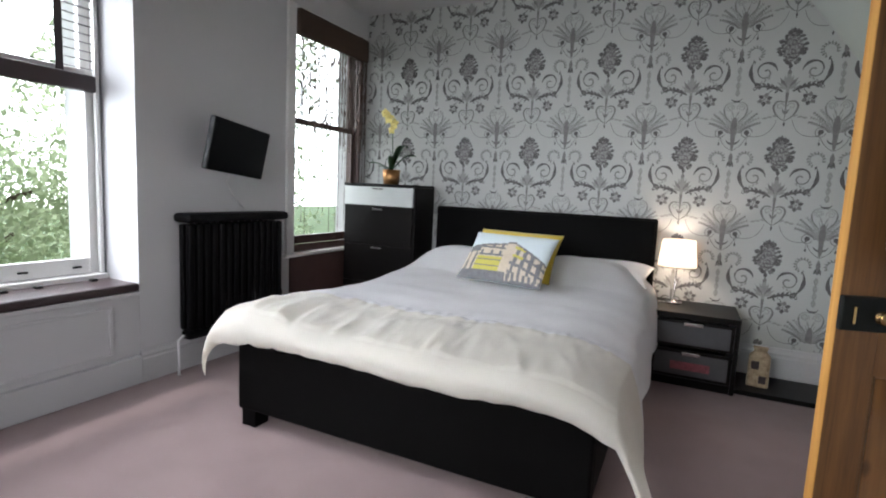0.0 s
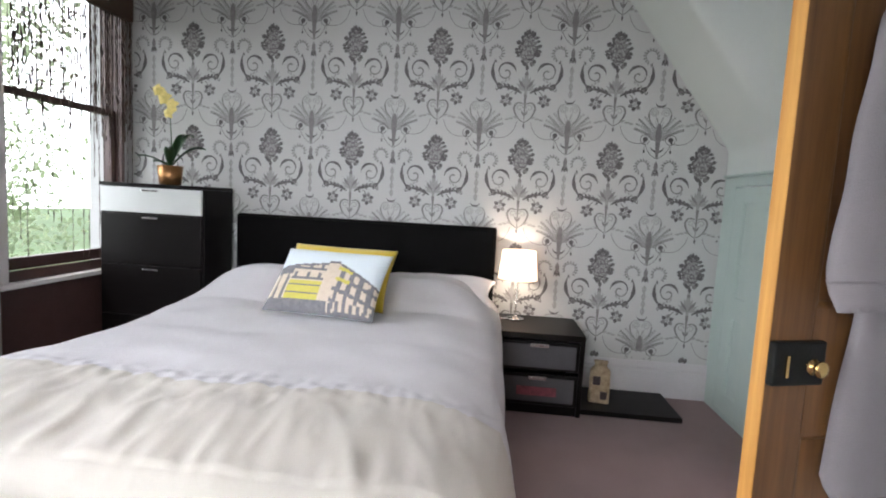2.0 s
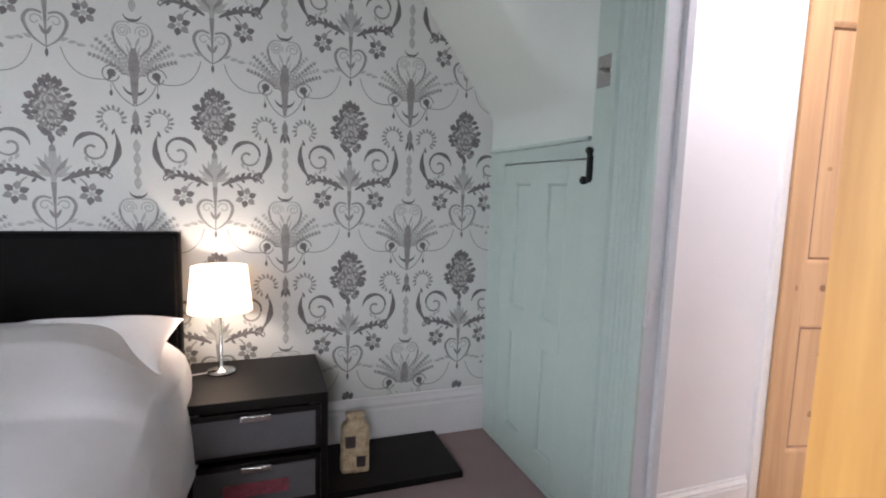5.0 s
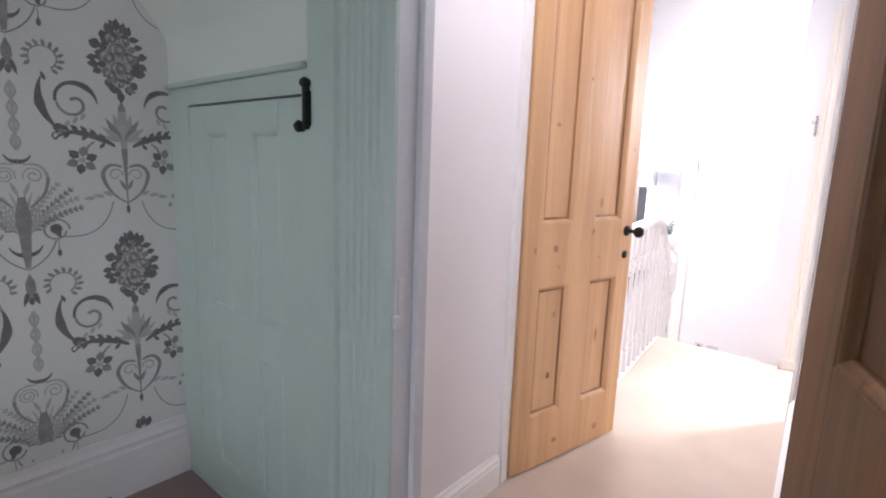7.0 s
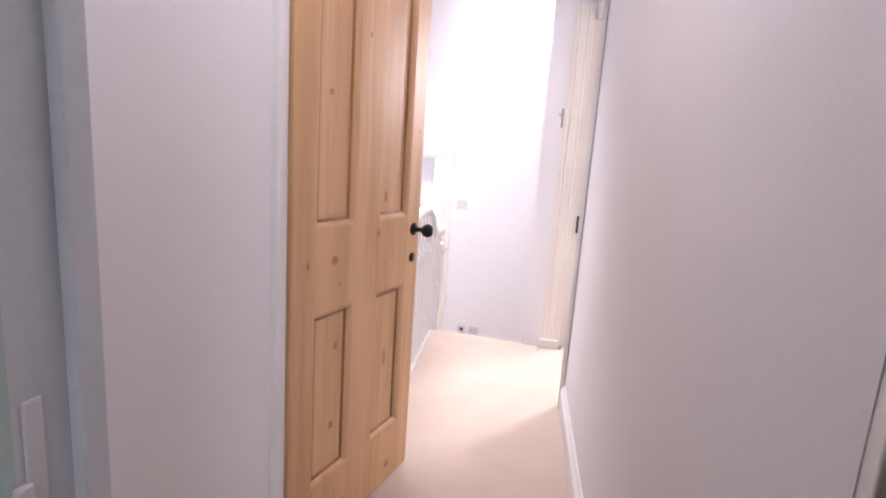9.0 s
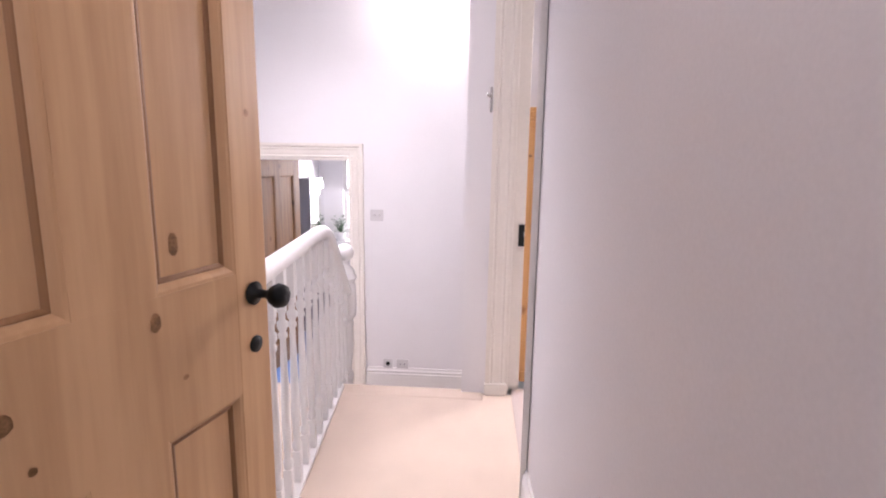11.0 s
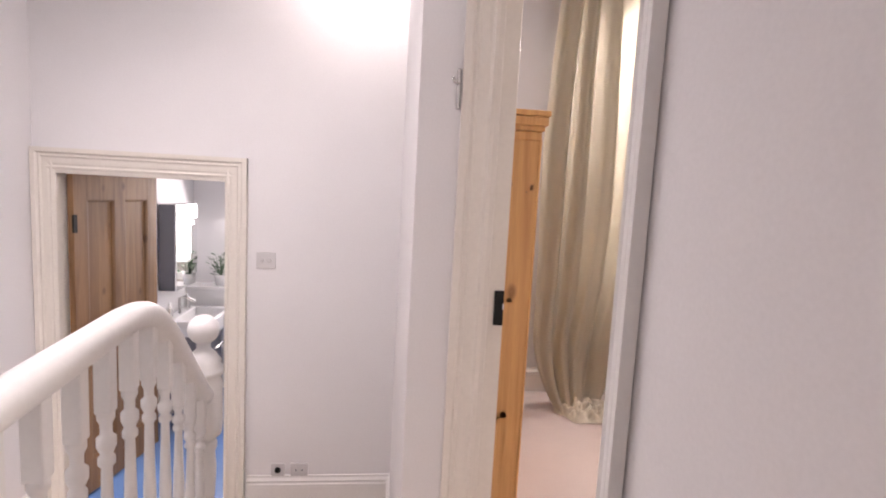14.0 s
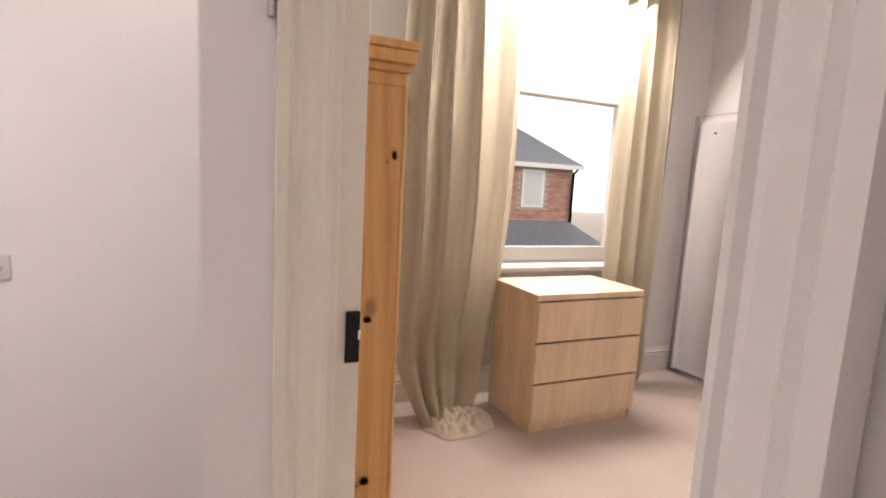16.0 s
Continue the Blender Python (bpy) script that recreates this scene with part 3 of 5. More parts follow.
                    # inner step, coloured dark for the shade at the panel edge
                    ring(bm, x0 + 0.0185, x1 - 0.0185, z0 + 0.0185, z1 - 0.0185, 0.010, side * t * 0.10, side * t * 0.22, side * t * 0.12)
                    part("moulding", bm, groove, board, "inner moulding with its shade put into darker pine")
    return door


def knob(parent, x, y, z, s, mat, r=0.027, name="knob"):
    bm = bmesh.new()
    lathe(bm, [(r * 0.95, 0), (r, s * 0.006), (r * 0.4, s * 0.012), (r * 0.35, s * 0.04), (r * 0.8, s * 0.052), (r * 1.05, s * 0.066), (r * 0.9, s * 0.082), (r * 0.3, s * 0.09)], (x, y, z), 18, "y")
    return part(name, bm, mat, parent, "dark round door knob" if mat is IRON else "brass door knob")


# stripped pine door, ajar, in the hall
pine = panel_door("pine_door", 0.765, 2.29, 0.045, ((0.25, 0.865), (1.14, 2.175)), 0.103, PINE, "stripped four-panel pine door standing slightly ajar in the hall", pose(2.268, 3.486, 0.012, 0, 0, -13.3), muntin=0.15, groove=PINE_SHADED)
knob(pine, 0.715, -0.0225, 1.085, -1, IRON)
knob(pine, 0.715, 0.0225, 1.085, 1, IRON)
bm = bmesh.new()
lathe(bm, [(0.02, 0), (0.02, -0.004), (0.004, -0.006)], (0.715, -0.0225, 0.965), 14, "y")
part("keyhole_cover", bm, IRON, pine, "dark iron keyhole cover")

for x, z, w, h in ((0.452, 1.095, 0.010, 0.016), (0.20, 1.03, 0.013, 0.014), (0.07, 1.03, 0.006, 0.012), (0.23, 0.945, 0.006, 0.006), (0.51, 0.97, 0.006, 0.005), (0.36, 1.765, 0.005, 0.008),
                   (0.185, 1.56, 0.012, 0.008), (0.52, 1.225, 0.010, 0.020), (0.24, 0.72, 0.009, 0.013), (0.56, 0.57, 0.009, 0.034), (0.72, 1.48, 0.006, 0.007), (0.225, 0.43, 0.010, 0.014), (0.28, 0.10, 0.016, 0.012), (0.59, 0.08, 0.014, 0.016)):
    bm = bmesh.new()
    sunk = any(a < x < b for a, b in ((0.103, 0.3075), (0.4575, 0.662))) and (0.25 < z < 0.865 or 1.14 < z < 2.175)
    y = -0.0045 if sunk else -0.0225
    bm.faces.new([bm.verts.new((x + 1.15 * w * math.cos(k * 0.5236) * (1 + 0.12 * math.sin(3 * k)), y - 0.0008, z + 1.15 * h * math.sin(k * 0.5236))) for k in range(12)])
    bmesh.ops.solidify(bm, geom=bm.faces[:], thickness=0.0006)
    part("knot", bm, KNOT, pine, "dark round knot")

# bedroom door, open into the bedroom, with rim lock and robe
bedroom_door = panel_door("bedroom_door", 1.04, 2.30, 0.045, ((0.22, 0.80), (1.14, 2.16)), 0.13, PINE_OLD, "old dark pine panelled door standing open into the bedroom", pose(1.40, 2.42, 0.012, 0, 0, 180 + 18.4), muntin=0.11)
piece("door_edge", bedroom_door, PINE_EDGE, (1.04, 1.043, -0.022, 0.022, 0.0, 2.30), label="paler orange leading edge")
lock = piece("rim_lock", bedroom_door, IRON, (0.885, 1.045, 0.0225, 0.046, 0.945, 1.06), bevel=0.006, label="black iron rim lock case")
piece("lock_lip", lock, BRASS, (1.002, 1.010, 0.046, 0.05, 0.97, 1.025), label="brass bolt plate")
knob(lock, 0.925, 0.046, 0.995, 0.35, BRASS, 0.021)
piece("coat_hook", bedroom_door, IRON, (0.43, 0.46, 0.02, 0.09, 1.95, 1.99), bevel=0.006)

# dressing gown hanging on the door
robe = thing("dressing_gown", "pale lilac towelling dressing gown hanging on the bedroom door", "dressing gown", pose(1.40, 2.42, 0.012, 0, 0, 180 + 18.4))


def gown(heights, outer, inner, y, ripple, folds):
    """Hanging cloth between two edges; heights run from the hem up."""
    bm = bmesh.new()

    def fn(u, v):
        z = heights[0] + (heights[-1] - heights[0]) * v
        xo, xi = np.interp(z, heights, outer), np.interp(z, heights, inner)
        swell = math.sin(math.pi * u) ** 0.6
        fold = ripple * math.sin(u * folds + 1.5 * v + 0.8) * (0.4 + 0.6 * (1 - v))
        return (float(xo + (xi - xo) * u), y + 0.055 * swell + fold + 0.012 * noise.noise(Vector((u * 3, v * 4, y))), z + 0.01 * math.sin(u * 9))

    grid(bm, 48, 36, fn)
    bmesh.ops.solidify(bm, geom=bm.faces[:], thickness=0.014)
    return bm


part("robe_body", gown([0.63, 0.69, 1.14, 1.6, 1.95], [0.81, 0.86, 0.82, 0.80, 0.70], [0.22, 0.22, 0.27, 0.32, 0.42], 0.034, 0.012, 15), ROBE, robe)
part("sleeve", gown([1.145, 1.20, 1.25, 1.5, 1.85, 1.98], [0.925, 0.965, 0.975, 0.955, 0.90, 0.82], [0.52, 0.52, 0.52, 0.50, 0.48, 0.47], 0.085, 0.006, 11), ROBE, robe)
part("cuff_hem", gown([1.215, 1.225], [0.972, 0.973], [0.53, 0.53], 0.088, 0.006, 11), ROBE, robe, "stitched cuff line")

# low cupboard door beneath the slope
cup = panel_door("cupboard_door", 0.735, 1.54, 0.03, ((0.13, 0.67), (0.79, 1.45)), 0.125, MINT, "pale green painted panelled cupboard door under the sloping ceiling", pose(XC + 0.012, 4.42, 0.03, 0, 0, -90), muntin=0.15)
bm = bmesh.new()
box(bm, 0.762, 0.786, -0.036, -0.014, 1.455, 1.555, bevel=0.006)
box(bm, 0.738, 0.780, -0.032, -0.014, 1.446, 1.470, bevel=0.007)
box(bm, 0.752, 0.780, -0.030, -0.014, 1.545, 1.570, bevel=0.007)
lathe(bm, [(0.012, -0.014), (0.016, -0.034), (0.010, -0.042)], (0.772, 0, 1.574), 10, "y")
lathe(bm, [(0.014, -0.014), (0.018, -0.036), (0.010, -0.044)], (0.745, 0, 1.455), 10, "y")
part("latch", bm, IRON, cup, "black iron cupboard latch")
bm = bmesh.new()
box(bm, XC - 0.004, XC + 0.05, 4.42, YW - 0.001, 0.0, 1.66)
box(bm, XC - 0.004, XC + 0.05, 3.652, 3.685, 0.0, 1.66)
box(bm, XC - 0.004, XC + 0.05, 3.685, 4.42, 1.578, 1.66)
box(bm, XC - 0.022, XC - 0.0041, 3.655, YW - 0.002, 1.645, 1.664, bevel=0.004)
box(bm, XC - 0.004, XC + 0.04, 3.685, 4.42, 0.0, 0.028)
solid("trim_cupboard", bm, MINT, "pale green painted frame of the low cupboard", "door frame", kind="structure")
room_part("trim_switch_strip", MINT, "flat pale painted board beside the door casing", (XC - 0.006, XC - 0.0005, 3.517, 3.652, 0, TOP))

# bathroom door, open inwards
bath_door = panel_door("bathroom_door", 0.80, 2.075, 0.04, ((0.22, 0.86), (1.08, 1.92)), 0.11, PINE_BATH, "brown stripped pine bathroom door standing open", pose(6.325, 4.855, LOW + 0.012, 0, 0, -10), muntin=0.10)
piece("hinge", bath_door, IRON, (-0.015, 0.012, -0.034, -0.02, 1.72, 1.83), (-0.015, 0.012, -0.034, -0.02, 0.25, 0.36), label="black iron butt hinges")
knob(bath_door, 0.75, -0.02, 1.0, -1, IRON)

# strike plates
keep = solid("strike_plate", boxes((4.852, 4.863, 2.530, 2.565, 0.905, 1.035), bevel=0.003), IRON, "black iron rim-lock keep on the back bedroom door frame", "lock keep")
part("keep_lip", boxes((4.846, 4.853, 2.530, 2.537, 0.965, 0.99), bevel=0.002), CHROME, keep, "worn bright lip")
solid("strike_plate", boxes((1.354, 1.378, 3.281, 3.287, 0.97, 1.10), (1.337, 1.356, 3.273, 3.285, 0.97, 1.005), bevel=0.003), SKIRT, "pale painted strike plate in the bedroom door frame", "lock keep")


# ---- wallpaper print ----
def spiral(cx, cz, r0, r1, a0, a1, n=18):
    return [(cx + (r0 + (r1 - r0) * k / n) * math.cos(radians(a0 + (a1 - a0) * k / n)), cz + (r0 + (r1 - r0) * k / n) * math.sin(radians(a0 + (a1 - a0) * k / n))) for k in range(n + 1)]


LAYER = [0]


def lay():
    """Each print shape lies a hair above the one before it."""
    LAYER[0] += 1
    return LAYER[0]


def stroke(out, pts, w0, w1, mat, mid=None):
    """A tapered band along flat points: w0 at its start, mid half way, w1 at its end."""
    n = len(pts) - 1
    left, right = [], []
    for i, (x, z) in enumerate(pts):
        xa, za = pts[max(i - 1, 0)]
        xb, zb = pts[min(i + 1, n)]
        d = math.hypot(xb - xa, zb - za) or 1
        t = i / n
        w = (w0 + (w1 - w0) * t) if mid is None else (w0 + (mid - w0) * 2 * t if t < 0.5 else mid + (w1 - mid) * (2 * t - 1))
        nx, nz = -(zb - za) / d * w / 2, (xb - xa) / d * w / 2
        left.append((x + nx, z + nz)), right.append((x - nx, z - nz))
    level = lay()
    for i in range(n):
        out.append(((left[i], left[i + 1], right[i + 1], right[i]), mat, level))


def arc(p, q, bend, n=10):
    (x0, z0), (x1, z1) = p, q
    mx, mz = (x0 + x1) / 2 - (z1 - z0) * bend, (z0 + z1) / 2 + (x1 - x0) * bend
    return [((1 - t) ** 2 * x0 + 2 * t * (1 - t) * mx + t * t * x1, (1 - t) ** 2 * z0 + 2 * t * (1 - t) * mz + t * t * z1) for t in (k / n for k in range(n + 1))]


def disc(out, x, z, r, mat, n=9, squash=1.0):
    out.append((tuple((x + r * math.cos(2 * math.pi * k / n), z + r * squash * math.sin(2 * math.pi * k / n)) for k in range(n)), mat, lay()))


def leaflet(out, x, z, a, l, w, mat):
    """A pointed leaf from (x, z) at angle a in degrees."""
    ca, sa = math.cos(radians(a)), math.sin(radians(a))
    edge = ((0, 0), (0.3, 0.42), (0.62, 0.40), (1, 0), (0.62, -0.40), (0.3, -0.42))
    out.append((tuple((x + ca * l * p - sa * w * q, z + sa * l * p + ca * w * q) for p, q in edge), mat, lay()))


def fern(out, p, q, bend, mat, length=0.04, n=11):
    """A serrated leaf: a spine with pairs of pointed leaflets."""
    pts = arc(p, q, bend, n)
    stroke(out, pts, 0.008, 0.003, mat)
    for i in range(1, n):
        (x0, z0), (x1, z1) = pts[i], pts[i + 1]
        a = math.degrees(math.atan2(z1 - z0, x1 - x0))
        for side in (-1, 1):
            leaflet(out, x0, z0, a + side * 38, length * (1 - 0.45 * i / n), 0.011, mat)


def comb(out, cx, cz, r, a0, a1, n, length, mat):
    """A curl edged with short teeth."""
    stroke(out, spiral(cx, cz, r * 0.72, r * 0.62, a0, a1, 16), 0.004, 0.005, mat)
    for k in range(n):
        a = a0 + (a1 - a0) * k / (n - 1)
        leaflet(out, cx + r * 0.66 * math.cos(radians(a)), cz + r * 0.66 * math.sin(radians(a)), a + 22, length, 0.014, mat)


def damask():
    """One repeat of the print, 0.644 wide and 0.778 high, about the middle of its flower head."""
    o, rnd = [], random.Random(4)
    # flower head: dark leaves round a bunch of paler roses
    disc(o, 0, -0.004, 0.052, 2, 14, 1.5)
    for k in range(48):
        a = 2 * math.pi * k / 48 * 2 + rnd.uniform(-0.1, 0.1)
        ring = 1.0 if k < 24 else 0.66
        e = 0.62 + 0.38 * abs(math.cos(a)) ** 1.5 if math.sin(a) < 0 else 0.66 + 0.34 * abs(math.cos(a))
        x, z = 0.078 * ring * math.cos(a) * (1.06 - 0.25 * abs(math.sin(a))), -0.002 + 0.112 * ring * math.sin(a) * (1.15 - 0.15 * e)
        leaflet(o, x * 0.84, z * 0.86, math.degrees(a) + rnd.uniform(-45, 45), rnd.uniform(0.032, 0.044), rnd.uniform(0.024, 0.032), rnd.choice((0, 0, 1)))
        if k % 2:
            t = math.degrees(a) + rnd.uniform(40, 120)
            stroke(o, arc((x * 0.8, z * 0.82), (x * 0.8 + 0.026 * math.cos(radians(t)), z * 0.82 + 0.026 * math.sin(radians(t))), 0.3, 4), 0.001, 0.001, 3, 0.006)
    for x, z, r in ((0, 0.03, 0.030), (-0.036, 0.0, 0.027), (0.036, 0.004, 0.027), (0.0, -0.035, 0.028), (-0.02, 0.068, 0.021), (0.024, 0.066, 0.020), (-0.03, -0.062, 0.020), (0.028, -0.060, 0.020), (0, -0.09, 0.017)):
        disc(o, x, z, r, 1, 9, 0.82)
        for k in range(4):
            a = k * 97 + x * 900
            stroke(o, spiral(x, z, r * (0.80 - 0.16 * k), r * (0.62 - 0.12 * k), a, a + 170, 5), 0.001, 0.001, (0, 3, 0, 3)[k], 0.0085)
    leaflet(o, 0, 0.095, 90, 0.048, 0.028, 0)
    for s in (-1, 1):
        leaflet(o, s * 0.008, 0.09, 90 - s * 38, 0.036, 0.022, 0)
    leaflet(o, 0, -0.115, 270, 0.045, 0.030, 0)
    LAYER[0] = 0
    # lily vase under the flower
    leaflet(o, 0, -0.205, 90, 0.052, 0.030, 1)
    stroke(o, [(0, -0.19), (0, -0.27), (0, -0.335)], 0.026, 0.012, 2, 0.040)
    for s in (-1, 1):
        for a, l, w, m in ((76, 0.105, 0.030, 2), (58, 0.10, 0.026, 1), (38, 0.088, 0.024, 2), (16, 0.070, 0.020, 2)):
            leaflet(o, s * 0.004, -0.300, 90 + s * (90 - a) * -1, l, w, m)
        # curled leaf and its inner scroll
        stroke(o, spiral(s * 0.152, -0.172, 0.074, 0.066, 178 if s > 0 else 2, 75 if s > 0 else 105, 10), 0.003, 0.012, 0, 0.022)
        stroke(o, spiral(s * 0.152, -0.172, 0.066, 0.050, 75 if s > 0 else 105, 0 if s > 0 else 180, 8), 0.012, 0.009, 0)
        stroke(o, spiral(s * 0.150, -0.175, 0.050, 0.012, 0 if s > 0 else 180, -310 if s > 0 else 490, 20), 0.009, 0.012, 1)
        for k in range(3):
            leaflet(o, s * (0.118 + 0.024 * k), -0.205 - 0.014 * k, -60 if s > 0 else 240, 0.032, 0.016, 2)
        # crescent leaf
        stroke(o, arc((s * 0.238, -0.095), (s * 0.205, -0.262), 0.30 * s, 14), 0.004, 0.008, 0, 0.030)
        leaflet(o, s * 0.226, -0.108, 90 - s * 20, 0.034, 0.014, 0)
        disc(o, s * 0.200, -0.262, 0.017, 0, 8)
        leaflet(o, s * 0.200, -0.262, 270 - s * 35, 0.034, 0.020, 1)
        # acanthus wing
        stroke(o, arc((s * 0.030, -0.318), (s * 0.130, -0.278), 0.12 * s, 8), 0.010, 0.020, 0, 0.022)
        stroke(o, arc((s * 0.130, -0.278), (s * 0.212, -0.300), 0.30 * s, 9), 0.020, 0.005, 0)
        stroke(o, spiral(s * 0.208, -0.288, 0.014, 0.008, -90, -90 + s * 250, 8), 0.006, 0.004, 0)
        for k in range(5):
            x = 0.062 + 0.027 * k
            z = -0.300 + 0.030 * math.sin(min(1.0, k / 3) * 1.57)
            leaflet(o, s * x, z, 90 - s * (30 + 6 * k), 0.032, 0.018, 0)
            if k % 2 == 0:
                leaflet(o, s * x, z - 0.006, 270 + s * 40, 0.030, 0.016, 0)
        # rosette
        for k in range(6):
            a = k * 60 + 20
            leaflet(o, s * 0.138 + 0.012 * math.cos(radians(a)), -0.372 + 0.012 * math.sin(radians(a)), a, 0.040, 0.034, (0, 1)[k % 2])
        disc(o, s * 0.138, -0.372, 0.011, 2)
        stroke(o, arc((s * 0.095, -0.305), (s * 0.125, -0.345), 0.25 * s, 6), 0.006, 0.008, 1)
        # heart
        stroke(o, arc((s * 0.012, -0.395), (s * 0.078, -0.425), 0.62 * s, 10), 0.008, 0.015, 1)
        stroke(o, arc((s * 0.078, -0.425), (0, -0.530), 0.26 * s, 10), 0.015, 0.005, 1)
        stroke(o, spiral(s * 0.036, -0.425, 0.026, 0.008, 180 if s > 0 else 0, -180 if s > 0 else 360, 12), 0.007, 0.005, 2)
        leaflet(o, 0, -0.485, 90 - s * 28, 0.052, 0.016, 1)
        for k in range(3):
            leaflet(o, s * (0.045 + 0.030 * k), -0.500 - 0.004 * k, 90 - s * (70 + 12 * k), 0.040, 0.018, 2)
        # garland
        stroke(o, arc((s * 0.050, -0.525), (s * 0.232, -0.640), -0.50 * s, 18), 0.004, 0.005, 1)
    stroke(o, [(0, -0.325), (0, -0.39), (0, -0.46), (0, -0.555)], 0.022, 0.003, 1, 0.010)
    leaflet(o, 0, -0.535, 270, 0.040, 0.016, 0)
    LAYER[0] = 0
    # palm column, half a repeat along
    cx = 0.322
    for s in (-1, 1):
        for k, (dx, dz, m) in enumerate(((0.150, 0.155, 1), (0.178, 0.085, 1), (0.112, 0.175, 2), (0.168, 0.120, 2))):
            fern(o, (cx + s * 0.014, -0.625), (cx + s * dx, -0.625 + dz), (0.10 + 0.03 * k) * s, m, 0.026)
        for k, (dx, dz) in enumerate(((0.010, 0.13), (0.030, 0.135), (0.050, 0.125))):
            stroke(o, arc((cx + s * 0.006, -0.62), (cx + s * dx, -0.62 + dz), 0.10 * s, 6), 0.006, 0.003, (1, 2, 2)[k], 0.012)
        # lyre with two curls
        stroke(o, arc((cx + s * 0.012, -0.392), (cx + s * 0.078, -0.435), 0.55 * s, 9), 0.006, 0.011, 2)
        stroke(o, arc((cx + s * 0.078, -0.435), (cx + s * 0.022, -0.535), 0.25 * s, 9), 0.011, 0.006, 1)
        stroke(o, spiral(cx + s * 0.038, -0.428, 0.030, 0.006, 200 if s > 0 else -20, 200 - s * 560, 18), 0.005, 0.006, 2)
        leaflet(o, cx + s * 0.006, -0.50, 90 - s * 22, 0.058, 0.014, 2)
        stroke(o, arc((cx, -0.382), (cx + s * 0.036, -0.358), -0.35 * s, 6), 0.016, 0.003, 0)
        # ringed eye, tassel and hanging loop
        stroke(o, spiral(cx + s * 0.088, -0.618, 0.040, 0.030, 0, 350, 18), 0.006, 0.006, 1)
        disc(o, cx + s * 0.088, -0.614, 0.019, 0, 7)
        leaflet(o, cx + s * 0.088, -0.615, 270 + s * 20, 0.034, 0.018, 0)
        stroke(o, [(cx + s * 0.092, -0.655), (cx + s * 0.092, -0.69)], 0.003, 0.003, 1)
        leaflet(o, cx + s * 0.092, -0.715, 90, 0.032, 0.016, 0)
        stroke(o, arc((cx + s * 0.085, -0.655), (cx, -0.752), 0.22 * s, 10), 0.005, 0.005, 1)
        stroke(o, arc((cx, -0.700), (cx + s * 0.046, -0.668), -0.35 * s, 6), 0.018, 0.003, 0)
        # toothed curl above the crescent
        comb(o, cx + s * 0.095, -0.035, 0.058, 200 if s > 0 else -20, -60 if s > 0 else 240, 12, 0.026, 1)
        # chain
        for k in range(4):
            stroke(o, arc((cx, -0.125 - 0.055 * k), (cx, -0.178 - 0.055 * k), 0.42 * s, 7), 0.006, 0.006, 2, 0.009)
        leaflet(o, cx + s * 0.004, -0.045, 270 + s * 18, 0.060, 0.018, 0)
    stroke(o, [(cx, -0.56), (cx, -0.62), (cx, -0.705), (cx, -0.745)], 0.046, 0.014, 1, 0.030)
    stroke(o, [(cx, -0.50), (cx, -0.55), (cx, -0.60)], 0.020, 0.046, 1, 0.040)
    leaflet(o, cx, -0.07, 90, 0.085, 0.034, 1)
    leaflet(o, cx, -0.10, 90, 0.034, 0.020, 0)
    stroke(o, [(cx, -0.12), (cx, -0.345)], 0.010, 0.010, 2)
    return o


def wallpaper():
    shapes = damask()
    bm = bmesh.new()
    for k in range(-6, 4):
        for z in (-0.60, 0.177, 0.955, 1.733, 2.511, 3.289):
            for poly, mat, layer in shapes:
                pts = [(-0.115 + 0.644 * k + x, z + dz) for x, dz in poly]
                cx = sum(p[0] for p in pts) / len(pts)
                cz = sum(p[1] for p in pts) / len(pts)
                if not (XL + 0.02 < cx < XC - 0.01 and 0.275 < cz < TOP) or cx > XC - (cz - 1.84) * 0.7548 - 0.012:
                    continue
                if not all(XL < p[0] < XC and p[1] > 0.262 for p in pts):
                    continue
                y = YW - 0.001 - 0.000024 * layer
                f = bm.faces.new([bm.verts.new((x, y, zz)) for x, zz in pts])
                f.material_index = mat
    return bm


part("wallpaper_print", wallpaper(), [INK_DARK, INK_MID, INK_LIGHT, INK_PALE], wall_north, "printed grey damask of flower heads, scrolls and palms")

# ---- bedroom windows ----
def sash_window(name, label, y0, y1, z0, z1, zm, mats, x, bar=0.05, depth=0.045, sill=True):
    win = thing(name, label, "window", pose(x, (y0 + y1) / 2, z0))
    tagged(win, kind="structure")
    win_m = Matrix.Translation((-x, -(y0 + y1) / 2, -z0))

    def p(pname, mat, *rows, bevel=0.004, label=""):
        bm = boxes(*rows, bevel=bevel)
        bmesh.ops.transform(bm, matrix=win_m, verts=bm.verts)
        return part(pname, bm, mat, win, label)

    p("upper_sash", mats, (x - depth, x, y0, y0 + bar, zm - 0.02, z1), (x - depth, x, y1 - bar, y1, zm - 0.02, z1), (x - depth, x, y0 + bar, y1 - bar, z1 - bar, z1), (x - depth, x, y0 + bar, y1 - bar, zm - 0.02, zm + 0.03))
    p("lower_sash", mats, (x + 0.002, x + depth, y0, y0 + bar, z0, zm + 0.02), (x + 0.002, x + depth, y1 - bar, y1, z0, zm + 0.02), (x + 0.002, x + depth, y0 + bar, y1 - bar, z0, z0 + bar * 1.7), (x + 0.002, x + depth, y0 + bar, y1 - bar, zm - 0.025, zm + 0.02))
    for za, zb, xx in ((zm + 0.03, z1 - bar, x - depth / 2), (z0 + bar * 1.7, zm - 0.025, x + depth / 2)):
        pane = p("pane", GLASS, (xx - 0.002, xx + 0.002, y0 + bar - 0.003, y1 - bar + 0.003, za - 0.003, zb + 0.003), bevel=0.0)
        pane.visible_shadow = False
    return win, p


